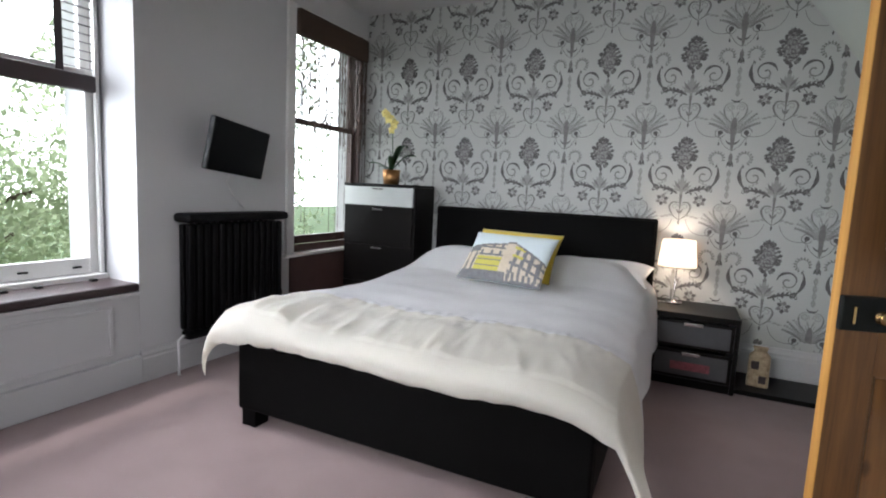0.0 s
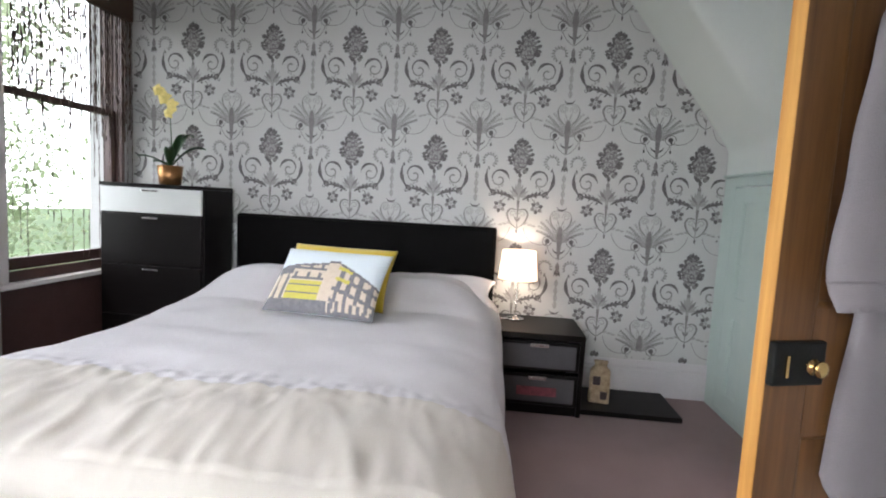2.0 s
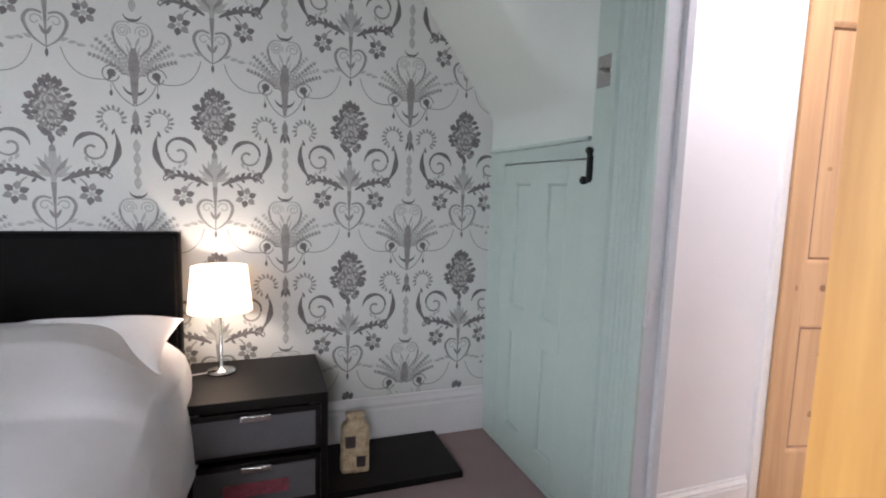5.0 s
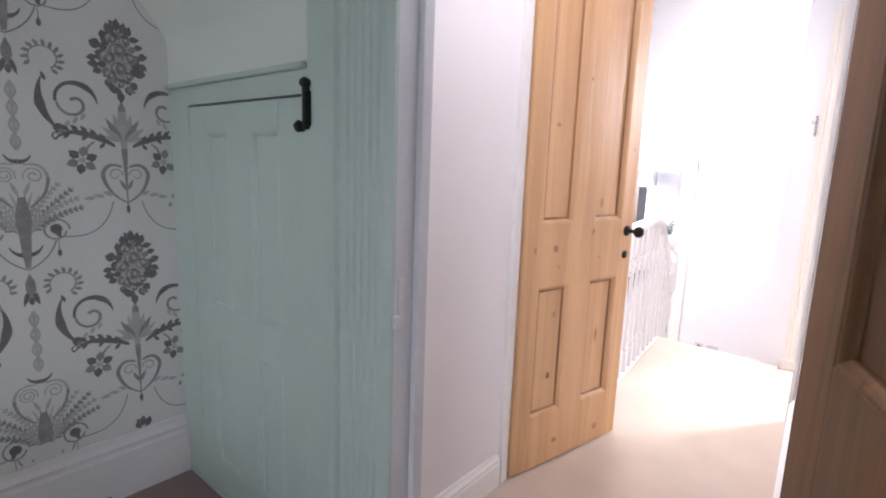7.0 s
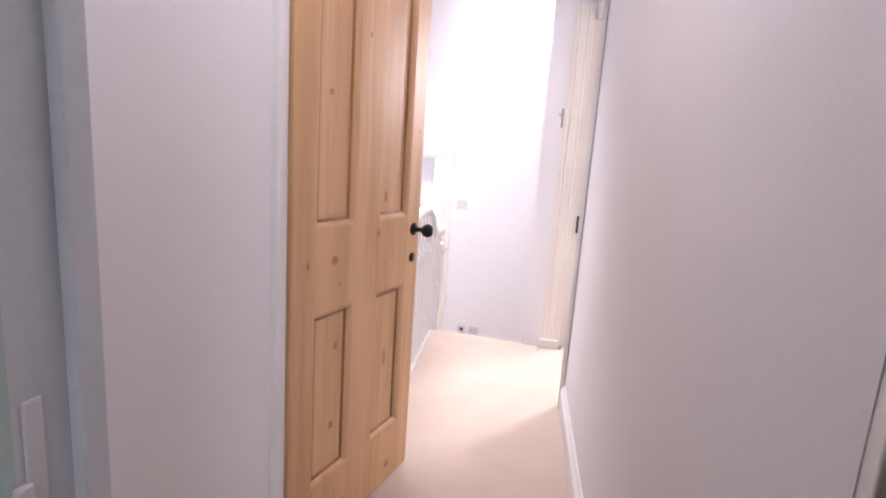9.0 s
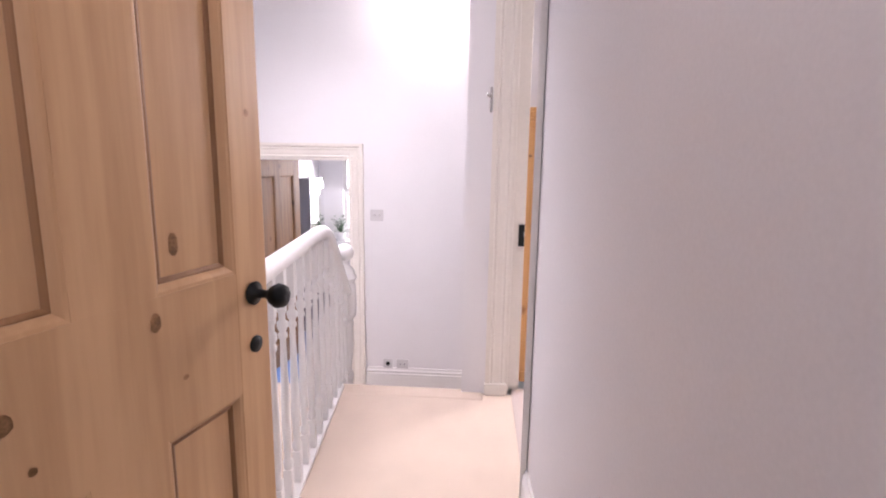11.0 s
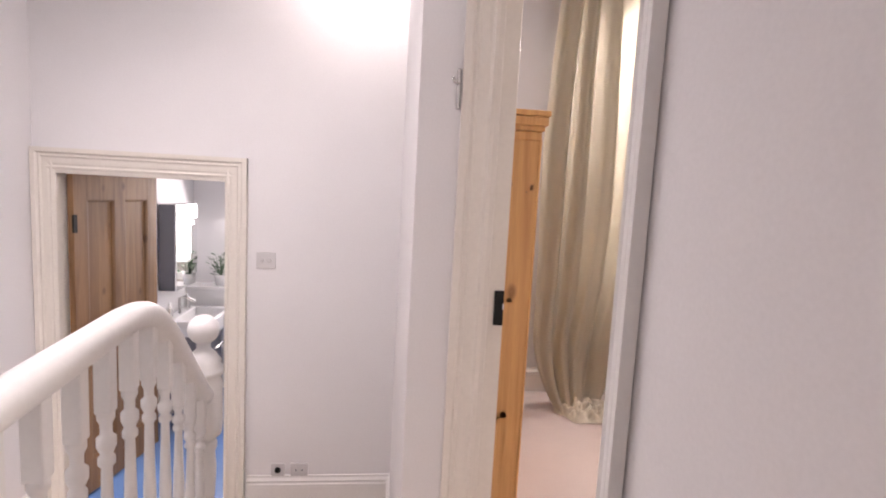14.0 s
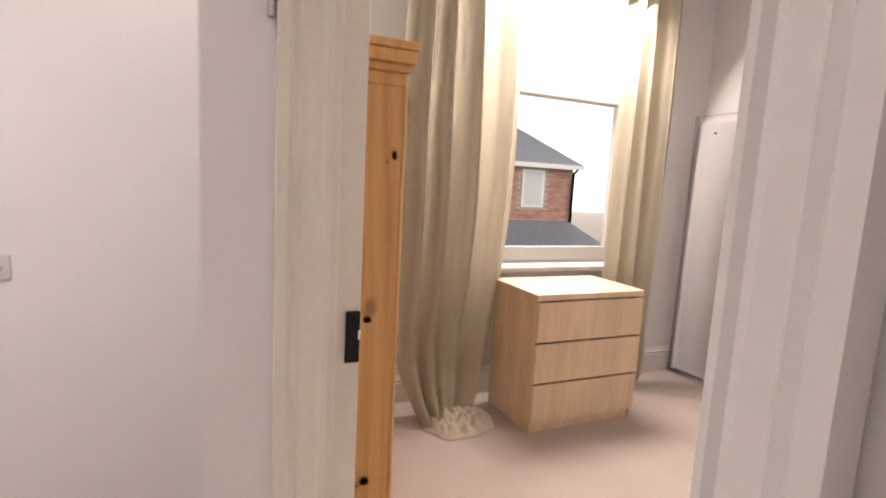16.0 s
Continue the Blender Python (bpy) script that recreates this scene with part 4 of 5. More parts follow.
# large window in the recess, with raised blind
win1, p = sash_window("window_1", "white painted sash window with a raised dark wooden blind", 0.30, 2.07, 0.70, 2.68, 1.98, GLOSS, XL - 0.42, bar=0.06)
p("window_sill", GLOSS, (XL - 0.45, XL - 0.30, 0.22, 2.085, 0.655, 0.698), bevel=0.008)
p("window_frame", GLOSS, (XL - 0.47, XL - 0.36, 2.07, 2.088, 0.70, 2.70), (XL - 0.36, XL - 0.33, 2.05, 2.075, 0.70, 2.69), (XL - 0.47, XL - 0.36, 0.22, 0.30, 0.70, 2.70))
p("sash_lift", IRON, (XL - 0.375, XL - 0.355, 1.90, 1.95, 0.74, 0.752), (XL - 0.375, XL - 0.355, 1.60, 1.65, 0.74, 0.752), label="small dark sash lifts")
blind = thing("wooden_blind", "dark brown wooden slatted blind half raised at the window", "blind", pose(XL - 0.33, 1.15, 1.86))
piece("bottom_rail", blind, CUSHION_DARK, (-0.03, 0.03, -0.92, 0.89, 0, 0.10), bevel=0.01)
for y in (-0.30, 0.68):
    piece("tape", blind, CUSHION_DARK, (0.028, 0.032, y - 0.022, y + 0.022, 0.1, 0.85), label="wide dark ladder tape")
for i in range(14):
    bm = boxes((-0.026, 0.026, -0.91, 0.88, -0.0015, 0.0015))
    bmesh.ops.transform(bm, matrix=pose(0, 0, 0.14 + 0.052 * i, 0, 8, 0), verts=bm.verts)
    part("slat", bm, CUSHION_DARK, blind)

# window seat
seat = thing("window_seat", "white panelled window seat with a dark leather pad", "window seat", pose(XL, 1.15, 0))
tagged(seat, kind="structure")
piece("front_panel", seat, COOL, (-0.03, 0, -0.93, 0.938, 0.19, 0.585))
piece("plinth", seat, COOL, (-0.03, 0.022, -0.93, 0.938, 0, 0.185), bevel=0.006)
piece("panel_moulding", seat, COOL, (0.0, 0.012, 0.74, 0.765, 0.24, 0.52), (0.0, 0.012, -0.8, 0.765, 0.52, 0.54), (0.0, 0.012, -0.8, 0.765, 0.225, 0.24), bevel=0.004)
piece("seat_top", seat, COOL, (-0.35, 0.015, -0.93, 0.938, 0.585, 0.612), bevel=0.004)
pad = solid("seat_pad", boxes((XL - 0.30, XL + 0.02, 0.23, 2.085, 0.613, 0.668), bevel=0.018), CUSHION_DARK, "dark brown leather pad on the window seat", "seat pad")
for y in (1.45, 1.62, 1.93):
    solid("catch", boxes((XL - 0.26, XL - 0.22, y, y + 0.04, 0.668, 0.682), bevel=0.005), IRON, "small black catch lying on the window seat pad", "catch", group="catches on the seat")

# small window by the chest, with beaded blind
win2, p = sash_window("window_2", "brown stained sash window behind a beaded blind", 3.53, 4.47, 0.80, 2.84, 1.91, SASH_BROWN, XL - 0.10, bar=0.045)
p("window_casing", GLOSS, (XL, XL + 0.03, 3.40, 3.455, 0.73, 2.86), (XL, XL + 0.02, 3.455, 3.50, 0.73, 2.86), (XL - 0.14, XL, 3.495, 3.515, 0.73, 2.86), label="white painted casing")
p("window_board", GLOSS, (XL - 0.14, XL + 0.055, 3.37, 4.50, 0.70, 0.735), bevel=0.008, label="white painted sill")
p("jamb", SASH_BROWN, (XL - 0.16, XL - 0.002, 4.47, 4.502, 0.735, 2.86), (XL - 0.16, XL - 0.06, 3.515, 3.53, 0.735, 2.86), (XL - 0.05, XL - 0.01, 3.515, 4.47, 0.735, 0.80))
# thin dark sheet painting the shade on the wall under the sill
solid("trim_sill_shade", boxes((XL, XL + 0.006, 3.46, 4.50, 0.22, 0.70)), SASH_BROWN, "dark brown sheet put in for the shade below the small window", "panel", kind="structure")
beads = thing("bead_blind", "dark brown beaded curtain blind over the upper window", "blind", pose(XL + 0.015, 4.0, 2.86))
piece("header", beads, BEAD, (-0.03, 0.02, -0.47, 0.56, -0.24, -0.02), bevel=0.01, label="dark brown woven header")
rnd = random.Random(9)
for k in range(64):
    y = -0.46 + 0.0162 * k + rnd.uniform(-0.006, 0.006)
    l = rnd.uniform(0.62, 0.95) if k % 3 else rnd.uniform(1.2, 2.0)
    bm = bmesh.new()
    n = int(l / 0.055)
    pts, radii = [], []
    for i in range(2 * n + 1):
        pts.append((0.0, y + rnd.uniform(-0.003, 0.003), -0.24 - l * i / (2 * n)))
        radii.append((0.0045 if k % 3 else 0.0026) * (1.5 if rnd.random() < 0.3 else 0.75))
    tube(bm, pts, radii, 5)
    part("bead_string", bm, BEAD, beads)

# ---- radiator, television ----
rad = thing("radiator", "tall black column radiator under the television", "radiator", pose(XL + 0.02, 2.80, 0))
for i in range(14):
    y = -0.425 + 0.0635 * i
    bm = bmesh.new()
    for x in (0.035, 0.10):
        box(bm, x - 0.022, x + 0.022, y - 0.024, y + 0.024, 0.30, 1.04, bevel=0.012)
    part("column", bm, RADIATOR, rad)
piece("top_shelf", rad, RADIATOR, (-0.015, 0.15, -0.475, 0.475, 1.05, 1.115), bevel=0.025)
piece("bottom_header", rad, RADIATOR, (0.02, 0.12, -0.45, 0.45, 0.235, 0.30), bevel=0.02)
for y, z in ((-0.50, 0.0), (0.50, 0.0)):
    bm = bmesh.new()
    tube(bm, [(0.07, y, z), (0.07, y, 0.24), (0.07, y * 0.92, 0.27)], 0.010)
    part("pipe", bm, PAINT, rad, "white painted supply pipe")
piece("bracket", rad, RADIATOR, (-0.02, 0.02, -0.3, -0.26, 0.25, 0.29))

tv = thing("television", "small black flat television tilted on a wall arm", "television", pose(XL + 0.20, 2.72, 1.57, -5, 9, 10))
piece("casing", tv, SCREEN, (-0.03, 0.015, -0.31, 0.31, -0.18, 0.18), bevel=0.012)
piece("screen", tv, SCREEN, (0.0151, 0.017, -0.295, 0.295, -0.155, 0.165), label="glossy black screen")
bm = bmesh.new()
tube(bm, [(-0.03, 0, 0), (-0.12, 0.02, 0.0), (-0.19, -0.03, 0)], 0.018)
part("wall_arm", bm, IRON, tv)
bm = bmesh.new()
tube(bm, [(XL + 0.16, 2.68, 1.42), (XL + 0.05, 2.74, 1.33), (XL + 0.02, 2.84, 1.22), (XL + 0.02, 2.93, 1.14)], 0.007)
solid("cable", bm, PLASTIC, "thin pale television cable running down the wall", "cable")

# ---- chest of drawers with orchid ----
chest = thing("chest_of_drawers", "tall black-brown chest with a frosted white top drawer", "chest of drawers", pose(-2.74, 4.36, 0))
CW, CD, HH = 0.40, 0.20, 1.385
piece("carcass", chest, BLACKWOOD, (-CW, CW, -CD + 0.02, CD, 0.0, HH - 0.025), bevel=0.003)
piece("top", chest, BLACKWOOD, (-CW, CW, -CD - 0.004, CD, HH - 0.024, HH), bevel=0.003)
dr = piece("drawer", chest, DRAWER_WHITE, (-CW + 0.012, CW - 0.02, -CD, -CD + 0.02, HH - 0.21, HH - 0.03), bevel=0.002, label="frosted white drawer front")
piece("handle", dr, CHROME, (-0.06, 0.06, -CD - 0.018, -CD, HH - 0.056, HH - 0.044), bevel=0.003)
for z0, z1 in ((0.80, HH - 0.222), (0.43, 0.79), (0.06, 0.42)):
    dr = piece("drawer", chest, BLACKWOOD, (-CW + 0.012, CW - 0.02, -CD, -CD + 0.02, z0, z1), bevel=0.002)
    piece("handle", dr, CHROME, (-0.06, 0.06, -CD - 0.018, -CD, z1 - 0.03, z1 - 0.018), bevel=0.003)

orchid = thing("orchid", "yellow orchid in a bronze pot on the chest", "potted plant", pose(-2.70, 4.32, HH))
bm = bmesh.new()
lathe(bm, [(0.065, 0), (0.075, 0.005), (0.088, 0.14), (0.083, 0.14), (0.075, 0.12), (0.0, 0.118)], (0, 0, 0), 22)
part("pot", bm, COPPER, orchid, "bronze pot")
for a, l, up in ((20, 0.24, 0.16), (70, 0.20, 0.26), (160, 0.20, 0.05), (200, 0.22, 0.08), (300, 0.18, 0.14), (350, 0.14, 0.24)):
    bm = bmesh.new()
    ca, sa = math.cos(radians(a)), math.sin(radians(a))

    def leaf(u, v, ca=ca, sa=sa, l=l, up=up):
        w = 0.036 * math.sin(math.pi * min(1, 0.08 + 0.92 * u)) * (2 * v - 1)
        r = l * u
        return (ca * r - sa * w, sa * r + ca * w, 0.12 + up * math.sin(u * 1.9) + 0.012 * abs(2 * v - 1))

    grid(bm, 10, 4, leaf)
    bmesh.ops.solidify(bm, geom=bm.faces[:], thickness=0.003)
    part("leaf", bm, LEAF, orchid)
bm = bmesh.new()
tube(bm, [(0, 0, 0.12), (0.01, 0, 0.3), (0.005, -0.01, 0.5), (-0.02, -0.02, 0.62), (-0.06, -0.03, 0.67)], [0.004, 0.004, 0.003, 0.003, 0.002])
part("stem", bm, LEAF, orchid)
for (x, y, z, r) in ((-0.03, -0.03, 0.63, 0.06), (0.03, -0.03, 0.58, 0.055), (-0.07, -0.04, 0.68, 0.05), (0.01, -0.04, 0.52, 0.045)):
    bm = bmesh.new()
    for k in range(5):
        a = k * 1.2566 + 0.3

        def petal(u, v, a=a, r=r):
            w = 0.42 * r * math.sin(math.pi * min(1, 0.1 + 0.9 * u)) * (2 * v - 1)
            q = r * u
            return (x + q * math.cos(a) - w * math.sin(a), y - 0.02 * (1 - u) + 0.01 * u, z + q * math.sin(a) + w * math.cos(a))

        grid(bm, 5, 3, petal)
    lathe(bm, [(0.001, -0.028), (0.009, -0.02), (0.001, -0.008)], (x, y, z), 8, "y")
    part("flower", bm, PETAL, orchid)

# ---- bed ----
BX0, BX1, BY0, BY1 = -2.21, -0.30, 1.99, 4.45
bed = thing("bed", "black leather double bed frame with padded headboard", "bed", pose(-1.25, 3.2, 0))
bed_m = Matrix.Translation((1.25, -3.2, 0))


def bed_piece(name, mat, *rows, bevel=0.01, label=""):
    bm = boxes(*rows, bevel=bevel)
    bmesh.ops.transform(bm, matrix=bed_m, verts=bm.verts)
    return part(name, bm, mat, bed, label)


bed_piece("headboard", LEATHER, (-2.25, -0.26, 4.45, 4.545, 0.12, 1.20), bevel=0.02)
bed_piece("headboard_pad", LEATHER, (-2.235, -0.275, 4.435, 4.455, 0.35, 1.185), bevel=0.009)
bed_piece("footboard", LEATHER, (BX0, BX1, BY0, BY0 + 0.06, 0.095, 0.47), bevel=0.012)
bed_piece("side_rail", LEATHER, (BX0, BX0 + 0.05, BY0 + 0.06, 4.45, 0.12, 0.42), bevel=0.012)
bed_piece("side_rail", LEATHER, (BX1 - 0.05, BX1, BY0 + 0.06, 4.45, 0.12, 0.42), bevel=0.012)
for x in (BX0 + 0.02, BX1 - 0.12):
    for y in (BY0 + 0.01, 4.34):
        bed_piece("leg", LEATHER, (x, x + 0.10, y, y + 0.10, 0, 0.12), bevel=0.004)
mattress = solid("mattress", boxes((BX0 + 0.05, BX1 - 0.05, BY0 + 0.08, 4.44, 0.30, 0.60), bevel=0.05), LINEN, "white mattress in the black bed frame", "mattress")

# duvet: rises over the pillows, hangs over the foot and the sides
bm = bmesh.new()


def duvet(u, v):
    nz = noise.noise
    s, q = u * 2.62 - 0.20, v * 2.66 - 0.20
    width = 1.99
    x, y, z = BX0 - 0.04 + s, BY0 - 0.05 + q, 0.672
    corner = min(1.0, max(0.0, 1 - q / 0.7)) if s > width / 2 else 0.0
    drop_s = max(0.0, -s) + max(0.0, s - width) * (1 + 0.12 * corner)
    drop_q = max(0.0, -q)
    side = 1 if s > width / 2 else -1
    near = min(s, width - s)
    z -= (0.07 if side > 0 else 0.03 + 0.04 * min(1.0, max(0.0, q - 0.5))) * math.exp(-max(0.0, near) / 0.12) + 0.035 * math.exp(-max(0.0, q) / 0.10)
    if drop_s and side > 0:
        x = BX1 + 0.065 + 0.06 * (1 - math.exp(-drop_s * 6)) + 0.014 * math.sin(y * 8) + 0.12 * corner * min(1.0, drop_s / 0.4)
        z -= drop_s * 0.92
    elif drop_s:
        x = BX0 - 0.04 - 0.10 * math.sin(min(1.0, drop_s / 0.2) * 1.57)
        z -= 0.15 * (drop_s / 0.2) ** 1.5 + (0.02 * max(0.0, 1 - q / 0.25)) * (drop_s / 0.2) ** 2
    if drop_q:
        k = drop_q / 0.20
        y = BY0 - 0.05 - 0.065 * math.sin(min(1.0, k) * 2.4)
        z -= 0.135 * k ** 1.3 + 0.012 * math.sin(x * 5) * k
    z += 0.045 * math.exp(-(((s - 0.20) / 0.30) ** 2) - ((q - 0.12) / 0.34) ** 2)
    top = 1.0 if not (drop_s or drop_q) else 0.55
    fold = max(0.0, 1 - q / 0.75)
    z += top * (0.014 * nz(Vector((s * 2.0, q * 2.4, 0))) + 0.010 * nz(Vector((s * 5, q * 5, 4))))
    crease = abs(nz(Vector((s * 5.5 + 1.2 * q, q * 1.6, 9))))
    z += top * fold * 0.030 * (0.35 - crease)
    z += 0.022 * fold * (1.0 if not drop_q else 0.3) * (0.3 - abs(nz(Vector((s * 14 + 2 * q, q * 3.5, 21)))))
    y -= (0.03 * (0.3 - abs(nz(Vector((s * 7, q * 1.5, 3)))))) * min(1.0, fold * 1.4) * (1.0 if not drop_q else 0.4)
    z += 0.014 * math.exp(-(((q - 0.50) / 0.07) ** 2)) * (0.5 + nz(Vector((s * 9, 1, 2))))
    z += 0.011 * math.exp(-(((q - 0.52) / 0.10) ** 2)) * nz(Vector((s * 24, q * 15, 31)))
    bump = math.exp(-(((s - 0.52) / 0.42) ** 4)) + math.exp(-(((s - 1.50) / 0.42) ** 4))
    z += 0.15 * bump * max(0.0, min(1.0, (q - 1.72) / 0.30)) * (1 - 0.3 * max(0.0, (q - 2.2) / 0.26)) * (1 if not drop_s else 0)
    z += 0.05 * max(0.0, min(1.0, (q - 1.2) / 0.6)) * (0 if drop_s else 1)
    if drop_s > 0.0 and q > 1.9:
        z += 0.05
    return (x, y, z)


grid(bm, 200, 200, duvet)
for f in bm.faces:
    c = f.calc_center_median()
    f.material_index = 0 if c.y - BY0 > 0.46 + 0.06 * noise.noise(Vector((c.x * 2, 0, 0))) else 1
bmesh.ops.solidify(bm, geom=bm.faces[:], thickness=0.02)
duvet_ob = thing("duvet", "crumpled white duvet with an ivory underside folded over the foot", "duvet", pose(-1.25, 3.2, 0.6))
bmesh.ops.translate(bm, vec=(1.25, -3.2, -0.6), verts=bm.verts)
for index, name, mat in ((0, "cover", LINEN), (1, "turned_fold", CREAM_LINEN)):
    half = bm.copy()
    bmesh.ops.delete(half, geom=[f for f in half.faces if f.material_index != index], context="FACES")
    for f in half.faces:
        f.material_index = 0
    part(name, half, mat, duvet_ob, "ivory cotton underside turned over the foot" if index else "")
bm.free()


def pillow(name, w, h, t, m, mats, label, pick=None, ears=0.05):
    bm = bmesh.new()
    for side in (1, -1):
        def fn(u, v, side=side):
            a, b = 2 * u - 1, 2 * v - 1
            puff = max(0.0, (1 - a ** 4)) ** 0.6 * max(0.0, (1 - b ** 4)) ** 0.6
            x = a * w / 2 * (1 - ears * (1 - b * b))
            z = b * h / 2 * (1 - ears * (1 - a * a))
            return (x, side * t / 2 * puff * (1 + 0.08 * noise.noise(Vector((a * 2, b * 2, side)))), z + h / 2)
        grid(bm, 64, 52, fn)
    bmesh.ops.remove_doubles(bm, verts=bm.verts, dist=0.0008)
    if pick:
        for f in bm.faces:
            f.material_index = pick(f.calc_center_median(), f)
    return solid(name, bm, mats, label, "cushion", m=m)


def city(c, f):
    """A street corner: two fronts seen at a slant, over a dark ground floor."""
    u, v = c.x / 0.66 + 0.5, c.z / 0.44
    if c.y > 0:
        return 3
    right = u - 0.60
    top = 0.60 + 0.22 * u if right < -0.10 else 0.74 if right < 0 else 0.72 - 0.75 * right
    if v > top:
        return 3
    if v > top - 0.035:
        return 0
    if v < 0.15:
        return 1 if u > 0.56 and (u * 17) % 1 < 0.45 and v > 0.05 else 0
    if right < -0.10:
        if u < 0.20:
            return 0 if v > 0.50 else (1 if (u * 13) % 1 > 0.35 else 0)
        if v < 0.40:
            return 2 if (v * 9) % 1 > 0.22 else 0
        return 0 if (v * 7) % 1 < 0.30 or ((u * 9) % 1 < 0.28 and (v * 7) % 1 < 0.75) else 1
    if right < 0:
        return 1
    w = v + 0.45 * right
    if (w * 6.5) % 1 < 0.34:
        return 2 if u < 0.74 and w > 0.38 else 0
    return 0 if (u * 11) % 1 < 0.40 else 1


pillow("yellow_cushion", 0.68, 0.40, 0.15, pose(-1.215, 3.56, 0.725, -33, 0, -9), [YELLOW], "plain mustard yellow cushion leaning on the pillows")
pillow("printed_cushion", 0.66, 0.44, 0.14, pose(-1.215, 3.345, 0.720, -43, 0, -8), [PRINT_GREY, PRINT_BEIGE, PRINT_YELLOW, PALE_BLUE], "pale blue cushion printed with grey and yellow buildings", pick=city)
for x in (-1.72, -0.80):
    pillow("pillow", 0.72, 0.44, 0.17, pose(x, 4.05, 0.655, -74, 0, 0), [LINEN], "white pillow under the duvet by the headboard")
# loose pillow corner by the bedside
pillow("pillow", 0.66, 0.44, 0.15, pose(-0.605, 4.03, 0.70, -76, 0, -4), [LINEN], "white pillow with its corner over the side of the bed", ears=0.10)

# ---- bedside table, lamp ----
table = thing("bedside_table", "black-brown bedside table with two smoked glass drawers", "bedside table", pose(0.06, 4.30, 0))
TW, TD = 0.295, 0.265
piece("top", table, BLACKWOOD, (-TW, TW, -TD, TD, 0.505, 0.548), bevel=0.003)
piece("side_panel", table, BLACKWOOD, (-TW, -TW + 0.03, -TD + 0.005, TD, 0.0, 0.505), bevel=0.002)
piece("side_panel", table, BLACKWOOD, (TW - 0.03, TW, -TD + 0.005, TD, 0.0, 0.505), bevel=0.002)
piece("back_panel", table, BLACKWOOD, (-TW + 0.03, TW - 0.03, TD - 0.012, TD, 0.02, 0.505))
piece("plinth", table, BLACKWOOD, (-TW + 0.03, TW - 0.03, -TD + 0.02, TD - 0.012, 0.0, 0.06))
for z0, z1 in ((0.30, 0.495), (0.07, 0.275)):
    dr = piece("drawer", table, BLACKWOOD, (-TW + 0.032, TW - 0.032, -TD, -TD + 0.018, z0, z1), bevel=0.002)
    piece("glass_front", dr, SMOKED, (-TW + 0.055, TW - 0.055, -TD - 0.003, -TD - 0.0005, z0 + 0.02, z1 - 0.022), label="smoked glass drawer front")
    if z0 < 0.2:
        piece("red_cloth", dr, RED, (-0.13, 0.13, -TD - 0.0036, -TD - 0.0031, 0.13, 0.19), label="red cloth seen behind the smoked glass")
    piece("handle", dr, CHROME, (-0.06, 0.06, -TD - 0.022, -TD - 0.0005, z1 - 0.034, z1 - 0.008), bevel=0.004)
lamp_ob = thing("table_lamp", "lit cream table lamp with a thin chrome stem", "lamp", pose(-0.09, 4.40, 0.548))
bm = bmesh.new()
lathe(bm, [(0.062, 0), (0.062, 0.012), (0.02, 0.022), (0.008, 0.03), (0.007, 0.32), (0.012, 0.33)], (0, 0, 0), 22)
part("stand", bm, CHROME, lamp_ob, "chrome foot and stem")
bm = bmesh.new()
lathe(bm, [(0.141, 0.298), (0.119, 0.502)], (0, 0, 0), 30)
for f in [f for f in bm.faces if len(f.verts) > 4]:
    bm.faces.remove(f)
bmesh.ops.solidify(bm, geom=bm.faces[:], thickness=0.002)
part("shade", bm, SHADE, lamp_ob, "glowing cream drum shade")
bm = bmesh.new()
tube(bm, [(-0.15, 4.40, 0.552), (-0.21, 4.38, 0.553), (-0.25, 4.45, 0.553), (-0.26, 4.55, 0.54), (-0.26, 4.575, 0.30)], 0.003)
solid("lamp_cable", bm, PLASTIC, "thin lamp cable over the bedside table", "cable")

board = solid("floor_board", boxes((0.36, 1.03, 4.10, 4.555, 0.0, 0.035), bevel=0.004), BLACKWOOD, "flat black board lying on the carpet", "board")
bag = thing("gift_bag", "small printed paper bag standing on the black board", "bag", pose(0.518, 4.28, 0.036, 0, 0, -6))
bm = bmesh.new()


def sack(u, v):
    a = u * 2 * math.pi
    w = 1 - 0.45 * max(0.0, (v - 0.78) / 0.10) if v < 0.88 else 0.55 + 0.15 * (v - 0.88) / 0.12
    sq = 1 / max(abs(math.cos(a)), abs(math.sin(a))) ** 0.7
    crumple = 1 + 0.05 * noise.noise(Vector((3 * math.cos(a), 3 * math.sin(a), v * 5)))
    return (0.070 * w * sq * crumple * math.cos(a), 0.042 * w * sq * crumple * math.sin(a), 0.29 * v)


grid(bm, 32, 20, sack)
bmesh.ops.remove_doubles(bm, verts=bm.verts, dist=0.0005)
bmesh.ops.holes_fill(bm, edges=[e for e in bm.edges if e.is_boundary])
part("bag_body", bm, BAG, bag)
piece("printed_panel", bag, CUSHION_DARK, (-0.05, 0.0, -0.0465, -0.040, 0.13, 0.19), bevel=0.002)
piece("printed_panel", bag, CUSHION_DARK, (0.005, 0.05, -0.0465, -0.040, 0.03, 0.085), bevel=0.002)

# switches and sockets
sw = solid("light_switch", boxes((XC - 0.014, XC - 0.006, 3.522, 3.634, 1.843, 1.965), bevel=0.003), CHROME, "square brushed chrome light switch beside the door casing", "light switch")
bm = bmesh.new()
lathe(bm, [(0.011, -0.014), (0.009, -0.026), (0.005, -0.04), (0.006, -0.048)], (XC, 3.578, 1.905), 12, "x")
part("toggle", bm, CHROME, sw)


